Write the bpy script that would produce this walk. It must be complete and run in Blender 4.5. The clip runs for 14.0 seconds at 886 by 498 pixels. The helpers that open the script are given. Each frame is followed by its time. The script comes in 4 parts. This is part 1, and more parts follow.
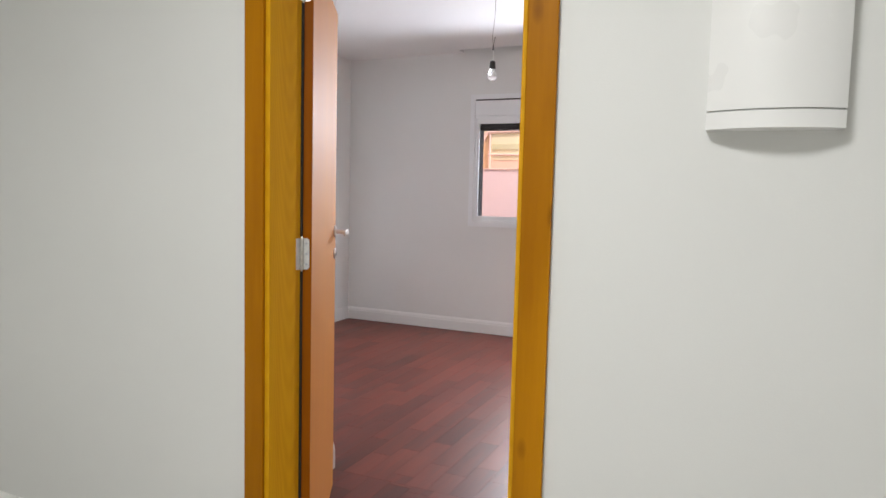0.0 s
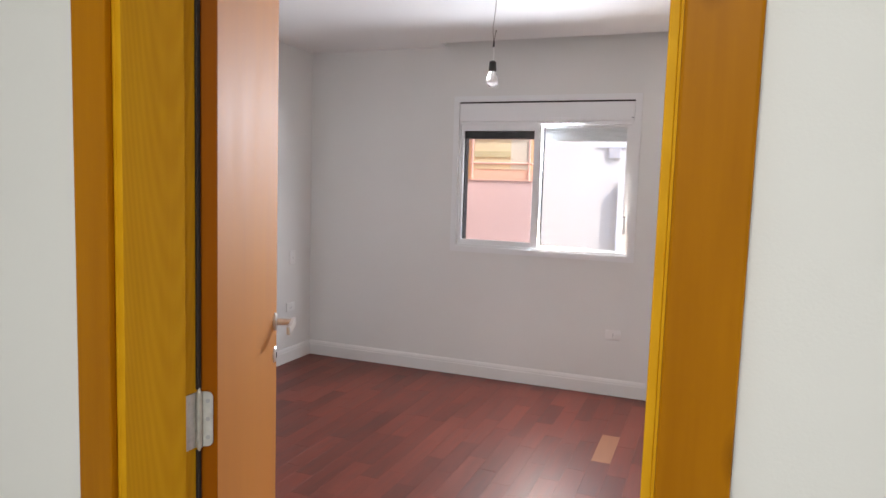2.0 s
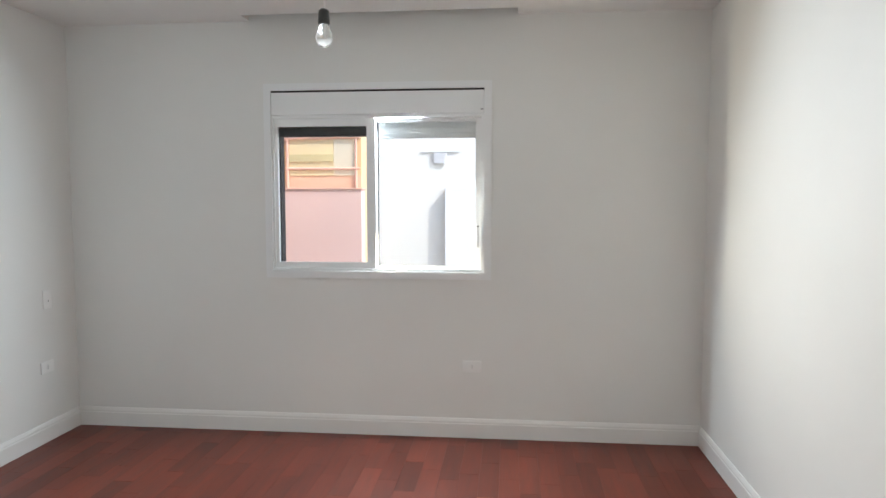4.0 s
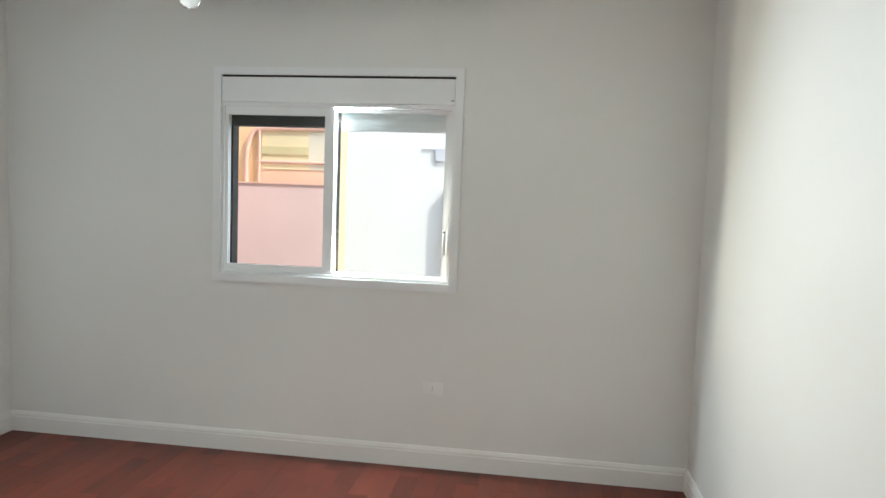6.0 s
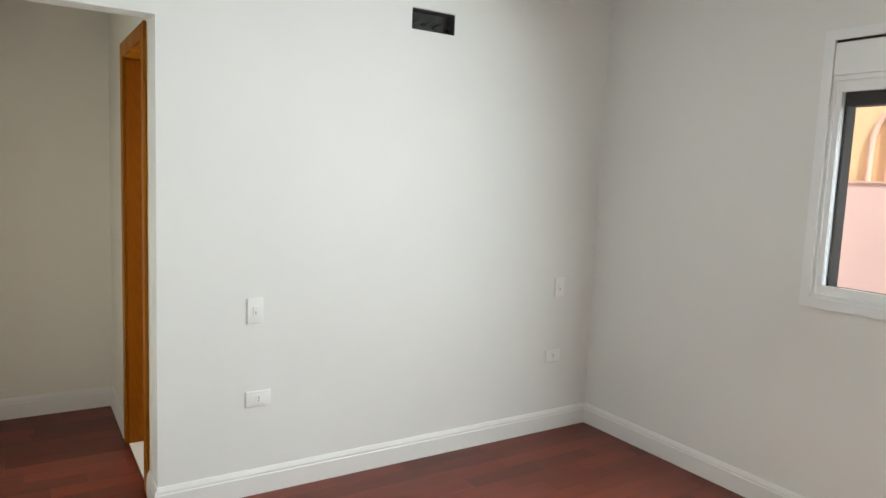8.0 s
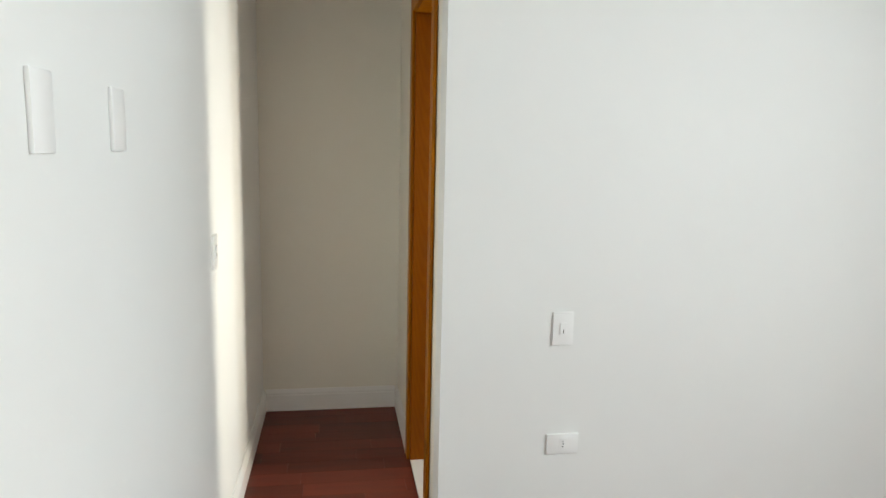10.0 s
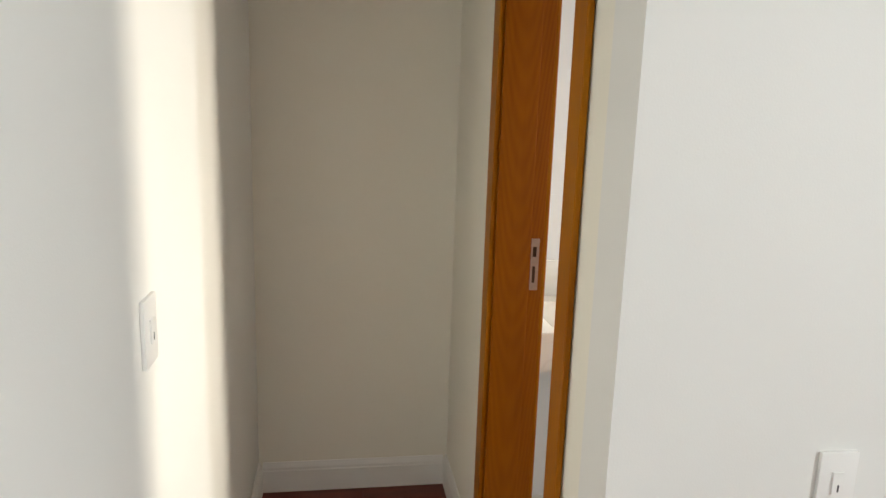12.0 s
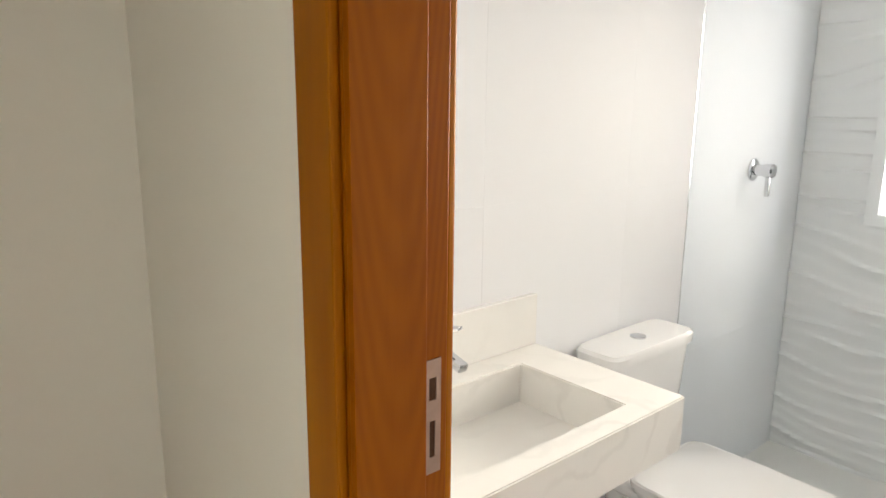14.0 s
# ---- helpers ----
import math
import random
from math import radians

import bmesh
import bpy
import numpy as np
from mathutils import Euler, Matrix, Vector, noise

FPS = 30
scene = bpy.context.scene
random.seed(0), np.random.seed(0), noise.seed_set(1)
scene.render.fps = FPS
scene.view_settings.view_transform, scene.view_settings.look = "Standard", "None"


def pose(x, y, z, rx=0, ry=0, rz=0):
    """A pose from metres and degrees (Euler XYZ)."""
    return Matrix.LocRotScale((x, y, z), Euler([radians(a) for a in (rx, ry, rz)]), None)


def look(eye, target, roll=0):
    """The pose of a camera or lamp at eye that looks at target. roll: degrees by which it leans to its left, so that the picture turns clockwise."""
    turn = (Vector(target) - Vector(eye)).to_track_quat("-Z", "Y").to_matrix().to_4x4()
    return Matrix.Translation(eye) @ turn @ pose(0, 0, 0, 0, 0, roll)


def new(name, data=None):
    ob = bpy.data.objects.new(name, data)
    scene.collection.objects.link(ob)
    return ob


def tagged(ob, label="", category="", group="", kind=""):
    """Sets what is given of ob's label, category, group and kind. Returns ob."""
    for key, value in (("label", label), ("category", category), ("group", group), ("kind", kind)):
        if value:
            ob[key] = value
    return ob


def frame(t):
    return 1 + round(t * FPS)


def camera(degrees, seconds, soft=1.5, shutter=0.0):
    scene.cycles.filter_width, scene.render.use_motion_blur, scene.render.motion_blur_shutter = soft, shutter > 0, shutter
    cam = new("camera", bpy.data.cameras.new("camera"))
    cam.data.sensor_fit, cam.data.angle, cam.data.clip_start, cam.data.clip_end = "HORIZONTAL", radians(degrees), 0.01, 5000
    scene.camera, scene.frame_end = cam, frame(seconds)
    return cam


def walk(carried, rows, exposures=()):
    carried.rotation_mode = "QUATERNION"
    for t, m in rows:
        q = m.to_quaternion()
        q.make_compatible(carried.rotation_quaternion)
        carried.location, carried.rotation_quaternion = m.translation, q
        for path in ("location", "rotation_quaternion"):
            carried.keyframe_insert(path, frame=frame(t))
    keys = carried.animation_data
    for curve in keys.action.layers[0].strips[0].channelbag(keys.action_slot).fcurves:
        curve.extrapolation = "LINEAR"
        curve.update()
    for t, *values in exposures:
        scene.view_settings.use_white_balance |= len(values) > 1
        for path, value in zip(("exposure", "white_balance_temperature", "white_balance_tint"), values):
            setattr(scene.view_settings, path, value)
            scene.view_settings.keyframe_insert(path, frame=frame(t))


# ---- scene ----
cam = camera(66.6, 14.0)

# the walk: seconds, eye, target, roll
PATH = [
    (0, (3.793, -6.031, 1.334), (2.976, -4.213, 1.17), 1.4),
    (0.5, (3.684, -5.846, 1.387), (2.896, -4.019, 1.188), 1.4),
    (1, (3.589, -5.605, 1.431), (2.777, -3.788, 1.224), 1.2),
    (1.5, (3.484, -5.36, 1.553), (2.649, -3.555, 1.334), 1.7),
    (2, (3.315, -5.171, 1.564), (2.585, -3.318, 1.374), 1.8),
    (2.3, (3.206, -5.043, 1.563), (2.559, -3.162, 1.384), 1.6),
    (2.5, (3.138, -4.957, 1.561), (2.549, -3.057, 1.369), 1.4),
    (2.7, (3.092, -4.864, 1.554), (2.541, -2.952, 1.362), 1.3),
    (3, (3.047, -4.73, 1.545), (2.544, -2.803, 1.361), 0.6),
    (3.5, (3.023, -4.541, 1.575), (2.625, -2.589, 1.394), -0.0),
    (4, (2.922, -4.259, 1.538), (2.725, -2.274, 1.39), -0.0),
    (4.2, (2.869, -4.209, 1.567), (2.788, -2.217, 1.412), 0.3),
    (6.3, (3.297, -3.56, 1.566), (2.909, -1.604, 1.41), 3.1),
    (6.5, (3.314, -3.412, 1.581), (2.73, -1.506, 1.421), 3.5),
    (6.9, (3.134, -3.312, 1.553), (2.219, -1.54, 1.398), 3.6),
    (7, (3.106, -3.3, 1.543), (2.107, -1.574, 1.385), 3.7),
    (7.5, (3.042, -3.236, 1.56), (1.667, -1.795, 1.374), 3.2),
    (8, (3.069, -3.111, 1.567), (1.395, -2.039, 1.345), 2.4),
    (8.2, (3.087, -3.055, 1.54), (1.32, -2.144, 1.315), 2.4),
    (8.7, (2.946, -2.953, 1.504), (1.055, -2.344, 1.276), 1.5),
    (9, (2.776, -2.948, 1.52), (0.858, -2.433, 1.284), 1.1),
    (11.3, (1.454, -2.996, 1.51), (-0.503, -2.788, 1.152), 1.7),
    (11.7, (1.205, -3.033, 1.519), (-0.741, -2.78, 1.136), 1.5),
    (12, (0.985, -3.045, 1.513), (-0.954, -2.742, 1.129), 1.8),
    (12.5, (0.654, -3.127, 1.512), (-1.24, -2.616, 1.122), 2.2),
    (12.9, (0.393, -3.152, 1.502), (-1.444, -2.468, 1.097), 1.7),
    (13.3, (0.100, -3.101, 1.485), (-1.657, -2.241, 1.072), 1.5),
    (13.5, (-0.043, -3.058, 1.477), (-1.739, -2.086, 1.055), 1.2),
    (14, (-0.279, -2.986, 1.482), (-1.762, -1.711, 1.063), 0.6),
]
EXPOSURES = [(0, 1.54, 6850, 21), (1.5, 1.48, 6900, 22), (2, 1.44, 6950, 21), (2.5, 1.52, 6950, 21), (3, 1.58, 6700, 12), (4, 1.47, 6650, 9),
             (6.3, 1.48, 6700, 4), (7, 1.58, 7150, 6), (9.2, 1.62, 7050, 8), (11.3, 1.5, 7250, 9), (12, 1.57, 7450, 11), (12.5, 1.7, 7400, 11),
             (13.1, 1.9, 7000, 11), (13.5, 1.98, 6500, 9), (14, 1.9, 7250, 11)]
walk(cam, [(t, look(eye, target, roll)) for t, eye, target, roll in PATH], EXPOSURES)

# ---------------------------------------------------------------- light
world = bpy.data.worlds.new("sky")
scene.world = world
world.use_nodes = True
wn = world.node_tree.nodes
sky = wn.new("ShaderNodeTexSky")
sky.sky_type = "NISHITA"
sky.sun_disc = False
SUN_EL, SUN_AZ = radians(46), radians(60)  # azimuth from -y towards +x
sky.sun_elevation = SUN_EL
sky.sun_rotation = math.pi - SUN_AZ
wn["Background"].inputs["Strength"].default_value = 0.15
world.node_tree.links.new(sky.outputs[0], wn["Background"].inputs["Color"])

sun = new("sun", bpy.data.lights.new("sun", "SUN"))
sun.data.energy, sun.data.angle, sun.data.color = 1.2, radians(0.5), (1.0, 0.97, 0.92)
sun.matrix_world = look((math.sin(SUN_AZ) * 20, -math.cos(SUN_AZ) * 20, math.tan(SUN_EL) * 20), (0, 0, 0))


def area_lamp(name, eye, target, sx, sy, watts, color, spread=180):
    ob = new(name, bpy.data.lights.new(name, "AREA"))
    ob.data.shape, ob.data.size, ob.data.size_y = "RECTANGLE", sx, sy
    ob.data.energy, ob.data.color, ob.data.spread = watts, color, radians(spread)
    ob.matrix_world = look(eye, target)
    return ob


# daylight in the openings of the two windows, and the corridor's ceiling lamp
area_lamp("window_sky_light", (2.24, 0.048, 2.022), (1.95, -3.0, 0.70), 0.26, 0.035, 25.5, (0.76, 0.89, 1.0), 161)
area_lamp("window_daylight", (2.105, 0.150, 1.20), (4.10, -2.2, 1.10), 0.06, 0.22, 3.6, (1.0, 0.88, 0.68), 135)
area_lamp("bath_daylight", (-0.98, 0.42, 1.60), (-0.62, -3.2, 1.15), 0.72, 0.86, 6.6, (1.0, 0.98, 0.90), 62)
area_lamp("bath_sky_light", (-0.79, 0.100, 1.52), (-0.79, -3.2, 1.52), 0.60, 0.78, 2.3, (0.95, 0.97, 1.0), 180)
area_lamp("corridor_lamp_light", (3.15, -6.0, 2.58), (3.15, -6.0, 0), 0.5, 0.5, 13.4, (0.89, 1.0, 0.985))


# ---------------------------------------------------------------- materials
def material(name, color, rough=0.5, metal=0.0, bump=0.0, bump_scale=200.0, vary=0.06, vary_scale=1.5, coat=0.0, spec=0.5):
    """Principled surface with large, soft variation, fine grain and relief."""
    m = bpy.data.materials.new(name)
    m.use_nodes = True
    nt = m.node_tree
    p = nt.nodes["Principled BSDF"]
    p.inputs["Roughness"].default_value = rough
    p.inputs["Metallic"].default_value = metal
    p.inputs["Coat Weight"].default_value = coat
    p.inputs["Specular IOR Level"].default_value = spec
    tc = nt.nodes.new("ShaderNodeTexCoord")
    n1 = nt.nodes.new("ShaderNodeTexNoise")
    n1.inputs["Scale"].default_value, n1.inputs["Detail"].default_value = vary_scale, 4
    nt.links.new(tc.outputs["Object"], n1.inputs["Vector"])
    ramp = nt.nodes.new("ShaderNodeValToRGB")
    lo = tuple(c * (1 - vary) for c in color) + (1,)
    hi = tuple(min(1, c * (1 + vary)) for c in color) + (1,)
    ramp.color_ramp.elements[0].position, ramp.color_ramp.elements[1].position = 0.3, 0.7
    ramp.color_ramp.elements[0].color, ramp.color_ramp.elements[1].color = lo, hi
    nt.links.new(n1.outputs["Fac"], ramp.inputs["Fac"])
    nt.links.new(ramp.outputs["Color"], p.inputs["Base Color"])
    n2 = nt.nodes.new("ShaderNodeTexNoise")
    n2.inputs["Scale"].default_value, n2.inputs["Detail"].default_value = bump_scale, 3
    nt.links.new(tc.outputs["Object"], n2.inputs["Vector"])
    mr = nt.nodes.new("ShaderNodeMapRange")
    mr.inputs["To Min"].default_value, mr.inputs["To Max"].default_value = max(0.02, rough - 0.06), min(1, rough + 0.06)
    nt.links.new(n1.outputs["Fac"], mr.inputs["Value"])
    nt.links.new(mr.outputs["Result"], p.inputs["Roughness"])
    if bump:
        b = nt.nodes.new("ShaderNodeBump")
        b.inputs["Strength"].default_value, b.inputs["Distance"].default_value = bump, 0.002
        nt.links.new(n2.outputs["Fac"], b.inputs["Height"])
        nt.links.new(b.outputs["Normal"], p.inputs["Normal"])
    return m


def wood(name, dark, light, rough=0.3, axis=2, stretch=14.0, scale=3.0, rings=0.0, by="", coat=0.3, spread=0.0, cathedral=0.0, knots=0.0, arch=0.0, detail=8.0, harsh=0.62, spec=0.35):
    """Varnished wood: fibres along one axis, broad figure, colour from piece to piece."""
    m = bpy.data.materials.new(name)
    m.use_nodes = True
    nt = m.node_tree
    L = nt.links.new
    p = nt.nodes["Principled BSDF"]
    p.inputs["Coat Weight"].default_value, p.inputs["Coat Roughness"].default_value = coat, 0.3
    p.inputs["Specular IOR Level"].default_value = spec
    tc = nt.nodes.new("ShaderNodeTexCoord")
    mp = nt.nodes.new("ShaderNodeMapping")
    s = [stretch, stretch, stretch]
    s[axis] = 1.0
    mp.inputs["Scale"].default_value = s
    L(tc.outputs["Object"], mp.inputs["Vector"])
    rnd = None
    if by == "object":
        rnd = nt.nodes.new("ShaderNodeObjectInfo").outputs["Random"]
    if by == "island":
        rnd = nt.nodes.new("ShaderNodeNewGeometry").outputs["Random Per Island"]
    if rnd:
        mul = nt.nodes.new("ShaderNodeMath")
        mul.operation, mul.inputs[1].default_value = "MULTIPLY", 57.0
        L(rnd, mul.inputs[0])
        L(mul.outputs[0], mp.inputs["Location"])
    grain = nt.nodes.new("ShaderNodeTexNoise")
    grain.inputs["Scale"].default_value, grain.inputs["Detail"].default_value, grain.inputs["Roughness"].default_value = scale, detail, harsh
    L(mp.outputs["Vector"], grain.inputs["Vector"])
    broad = nt.nodes.new("ShaderNodeTexNoise")
    broad.inputs["Scale"].default_value, broad.inputs["Detail"].default_value, broad.inputs["Distortion"].default_value = 0.9, 2, 0.6
    mp2 = nt.nodes.new("ShaderNodeMapping")
    s2 = [3.5, 3.5, 3.5]
    s2[axis] = 0.8
    mp2.inputs["Scale"].default_value = s2
    L(tc.outputs["Object"], mp2.inputs["Vector"])
    if rnd:
        L(mul.outputs[0], mp2.inputs["Location"])
    L(mp2.outputs["Vector"], broad.inputs["Vector"])
    figure = broad.outputs["Fac"]
    if cathedral:
        wave = nt.nodes.new("ShaderNodeMath")
        wave.operation, wave.inputs[1].default_value = "MULTIPLY", cathedral
        L(broad.outputs["Fac"], wave.inputs[0])
        sn = nt.nodes.new("ShaderNodeMath")
        sn.operation = "SINE"
        L(wave.outputs[0], sn.inputs[0])
        half = nt.nodes.new("ShaderNodeMapRange")
        half.inputs["From Min"].default_value = -1
        L(sn.outputs[0], half.inputs["Value"])
        figure = half.outputs["Result"]
    if arch:
        # U-shaped figure of flat-sawn boards, across y and up z
        sep = nt.nodes.new("ShaderNodeSeparateXYZ")
        L(tc.outputs["Object"], sep.inputs[0])
        off = nt.nodes.new("ShaderNodeMath")
        off.operation, off.inputs[1].default_value = "SUBTRACT", arch
        L(sep.outputs["Y"], off.inputs[0])
        sq = nt.nodes.new("ShaderNodeMath")
        sq.operation = "MULTIPLY"
        L(off.outputs[0], sq.inputs[0])
        L(off.outputs[0], sq.inputs[1])
        up = nt.nodes.new("ShaderNodeMath")
        up.operation, up.inputs[1].default_value = "MULTIPLY_ADD", -72.0
        L(sq.outputs[0], up.inputs[0])
        L(sep.outputs["Z"], up.inputs[2])
        wob = nt.nodes.new("ShaderNodeMath")
        wob.operation, wob.inputs[1].default_value = "MULTIPLY_ADD", 0.42
        L(broad.outputs["Fac"], wob.inputs[0])
        L(up.outputs[0], wob.inputs[2])
        fr = nt.nodes.new("ShaderNodeMath")
        fr.operation, fr.inputs[1].default_value = "MULTIPLY", 62.0
        L(wob.outputs[0], fr.inputs[0])
        sn2 = nt.nodes.new("ShaderNodeMath")
        sn2.operation = "SINE"
        L(fr.outputs[0], sn2.inputs[0])
        hf = nt.nodes.new("ShaderNodeMapRange")
        hf.inputs["From Min"].default_value, hf.inputs["To Min"].default_value, hf.inputs["To Max"].default_value = -1, 0.36, 0.66
        L(sn2.outputs[0], hf.inputs["Value"])
        figure = hf.outputs["Result"]
    mix = nt.nodes.new("ShaderNodeMix")
    mix.inputs["Factor"].default_value = 0.45
    L(grain.outputs["Fac"], mix.inputs["A"])
    L(figure, mix.inputs["B"])
    val = mix.outputs["Result"]
    if rnd:
        ms = nt.nodes.new("ShaderNodeMapRange")
        ms.inputs["To Min"].default_value, ms.inputs["To Max"].default_value = -spread, spread
        L(rnd, ms.inputs["Value"])
        add = nt.nodes.new("ShaderNodeMath")
        L(val, add.inputs[0])
        L(ms.outputs["Result"], add.inputs[1])
        val = add.outputs[0]
    ramp = nt.nodes.new("ShaderNodeValToRGB")
    e = ramp.color_ramp.elements
    e[0].position, e[0].color = 0.2, (*dark, 1)
    e[1].position, e[1].color = 0.8, (*light, 1)
    L(val, ramp.inputs["Fac"])
    shade = ramp.outputs["Color"]
    if knots:
        vor = nt.nodes.new("ShaderNodeTexVoronoi")
        mp3 = nt.nodes.new("ShaderNodeMapping")
        s3 = [5.0, 5.0, 5.0]
        s3[axis] = 2.2
        mp3.inputs["Scale"].default_value = s3
        vor.inputs["Scale"].default_value = 1.0
        L(tc.outputs["Object"], mp3.inputs["Vector"])
        L(mp3.outputs["Vector"], vor.inputs["Vector"])
        kr = nt.nodes.new("ShaderNodeMapRange")
        kr.inputs["From Min"].default_value, kr.inputs["From Max"].default_value = knots * 0.4, knots * 1.8
        kr.inputs["To Min"].default_value, kr.inputs["To Max"].default_value = 0.85, 0.0
        L(vor.outputs["Distance"], kr.inputs["Value"])
        km = nt.nodes.new("ShaderNodeMix")
        km.data_type = "RGBA"
        km.inputs[7].default_value = (dark[0] * 0.35, dark[1] * 0.28, dark[2], 1)
        L(kr.outputs["Result"], km.inputs[0])
        L(shade, km.inputs[6])
        shade = km.outputs[2]
    L(shade, p.inputs["Base Color"])
    mr = nt.nodes.new("ShaderNodeMapRange")
    mr.inputs["To Min"].default_value, mr.inputs["To Max"].default_value = rough - 0.05, rough + 0.1
    L(grain.outputs["Fac"], mr.inputs["Value"])
    L(mr.outputs["Result"], p.inputs["Roughness"])
    b = nt.nodes.new("ShaderNodeBump")
    b.inputs["Strength"].default_value, b.inputs["Distance"].default_value = 0.05, 0.001
    L(grain.outputs["Fac"], b.inputs["Height"])
    L(b.outputs["Normal"], p.inputs["Normal"])
    return m


def glass(name, tint=(1, 1, 1), rough=0.0, ior=1.45):
    m = bpy.data.materials.new(name)
    m.use_nodes = True
    p = m.node_tree.nodes["Principled BSDF"]
    p.inputs["Base Color"].default_value = (*tint, 1)
    p.inputs["Transmission Weight"].default_value = 1
    p.inputs["Roughness"].default_value = rough
    p.inputs["IOR"].default_value = ior
    return m


def thin_glass(name, tint):
    """Clear sheet: straight transmission with a Fresnel gloss."""
    m = bpy.data.materials.new(name)
    m.use_nodes = True
    nt = m.node_tree
    tr, gl = nt.nodes.new("ShaderNodeBsdfTransparent"), nt.nodes.new("ShaderNodeBsdfGlossy")
    tr.inputs["Color"].default_value = (*tint, 1)
    gl.inputs["Roughness"].default_value = 0.01
    fr, mix = nt.nodes.new("ShaderNodeFresnel"), nt.nodes.new("ShaderNodeMixShader")
    fr.inputs["IOR"].default_value = 1.3
    nt.links.new(fr.outputs[0], mix.inputs[0])
    nt.links.new(tr.outputs[0], mix.inputs[1])
    nt.links.new(gl.outputs[0], mix.inputs[2])
    nt.links.new(mix.outputs[0], nt.nodes["Material Output"].inputs["Surface"])
    return m


def glowing(name, color, strength):
    m = material(name, color)
    p = m.node_tree.nodes["Principled BSDF"]
    p.inputs["Emission Color"].default_value = (*color, 1)
    p.inputs["Emission Strength"].default_value = strength
    return m


def marble(name):
    m = material(name, (0.86, 0.852, 0.825), rough=0.22, vary=0.03, vary_scale=5, coat=0.2)
    nt = m.node_tree
    L = nt.links.new
    p = nt.nodes["Principled BSDF"]
    tc = nt.nodes.new("ShaderNodeTexCoord")
    mp = nt.nodes.new("ShaderNodeMapping")
    mp.inputs["Rotation"].default_value = (0.3, 0.5, 0.7)
    L(tc.outputs["Object"], mp.inputs["Vector"])
    w = nt.nodes.new("ShaderNodeTexWave")
    w.inputs["Scale"].default_value, w.inputs["Distortion"].default_value = 2.3, 11
    w.inputs["Detail"].default_value, w.inputs["Detail Scale"].default_value = 5, 1.4
    L(mp.outputs["Vector"], w.inputs["Vector"])
    r = nt.nodes.new("ShaderNodeValToRGB")
    r.color_ramp.elements[0].position, r.color_ramp.elements[0].color = 0.0, (1, 1, 1, 1)
    r.color_ramp.elements[1].position, r.color_ramp.elements[1].color = 0.10, (0, 0, 0, 1)
    L(w.outputs["Fac"], r.inputs["Fac"])
    n = nt.nodes.new("ShaderNodeTexNoise")
    n.inputs["Scale"].default_value = 3.5
    L(tc.outputs["Object"], n.inputs["Vector"])
    fade = nt.nodes.new("ShaderNodeMapRange")
    fade.inputs["From Min"].default_value, fade.inputs["From Max"].default_value, fade.inputs["To Max"].default_value = 0.46, 0.72, 0.26
    L(n.outputs["Fac"], fade.inputs["Value"])
    k = nt.nodes.new("ShaderNodeMath")
    k.operation = "MULTIPLY"
    L(r.outputs["Color"], k.inputs[0])
    L(fade.outputs["Result"], k.inputs[1])
    base = p.inputs["Base Color"].links[0].from_socket
    mix = nt.nodes.new("ShaderNodeMix")
    mix.data_type = "RGBA"
    mix.inputs[7].default_value = (0.60, 0.585, 0.56, 1)
    L(k.outputs[0], mix.inputs[0])
    L(base, mix.inputs[6])
    L(mix.outputs[2], p.inputs["Base Color"])
    return m


PAINT_ROOM = material("paint_greige", (0.83, 0.828, 0.803), rough=0.6, bump=0.12, bump_scale=260, vary=0.025, vary_scale=0.9, spec=0.3)
# room greige made lighter and yellower: warm bounce light put into the colour
PAINT_PASSAGE_LIT = material("paint_greige_warm_light", (0.88, 0.85, 0.76), rough=0.6, bump=0.12, bump_scale=260, vary=0.025, vary_scale=0.9, spec=0.3)
PAINT_HALL = material("paint_white_hall", (0.78, 0.78, 0.755), rough=0.6, bump=0.12, bump_scale=260, vary=0.02, vary_scale=0.8, spec=0.3)
PAINT_CEIL = material("paint_ceiling", (0.88, 0.875, 0.86), rough=0.8, bump=0.06, bump_scale=200, vary=0.015)
SKIRT = material("white_skirting", (0.86, 0.85, 0.825), rough=0.4, bump=0.03, vary=0.02)
ALU = material("white_aluminium", (0.87, 0.88, 0.88), rough=0.35, vary=0.015, spec=0.5)
BLACK_ALU = material("black_rubber_track", (0.018, 0.014, 0.012), rough=0.6)
PLASTIC = material("white_plastic", (0.89, 0.885, 0.865), rough=0.28, vary=0.015)
PLASTIC_DARK = material("socket_holes", (0.08, 0.08, 0.08), rough=0.6)
STEEL = material("brushed_steel", (0.76, 0.75, 0.74), rough=0.33, metal=1.0, vary=0.05, vary_scale=30)
# plain steel; the brown of the wood it reflects is painted into its colour
STRIKE = material("steel_wood_reflection", (0.42, 0.29, 0.23), rough=0.38, metal=0.8, vary=0.1, vary_scale=40)
CHROME = material("chrome", (0.64, 0.65, 0.67), rough=0.1, metal=1.0, vary=0.02)
HINGE = material("nickel_hinge", (0.62, 0.61, 0.58), rough=0.34, metal=0.9, vary=0.12, vary_scale=60)
BLACK = material("black_bakelite", (0.03, 0.028, 0.026), rough=0.4)
WIRE = material("old_wire", (0.16, 0.12, 0.09), rough=0.6)
CEMENT = material("raw_cement", (0.055, 0.056, 0.056), rough=0.9, bump=0.8, bump_scale=80, vary=0.4, vary_scale=14)
SEAM = material("grey_plastic_seam", (0.42, 0.42, 0.41), rough=0.5)
MORTISE = material("dark_mortise_wood", (0.07, 0.026, 0.006), rough=0.8, bump=0.3)
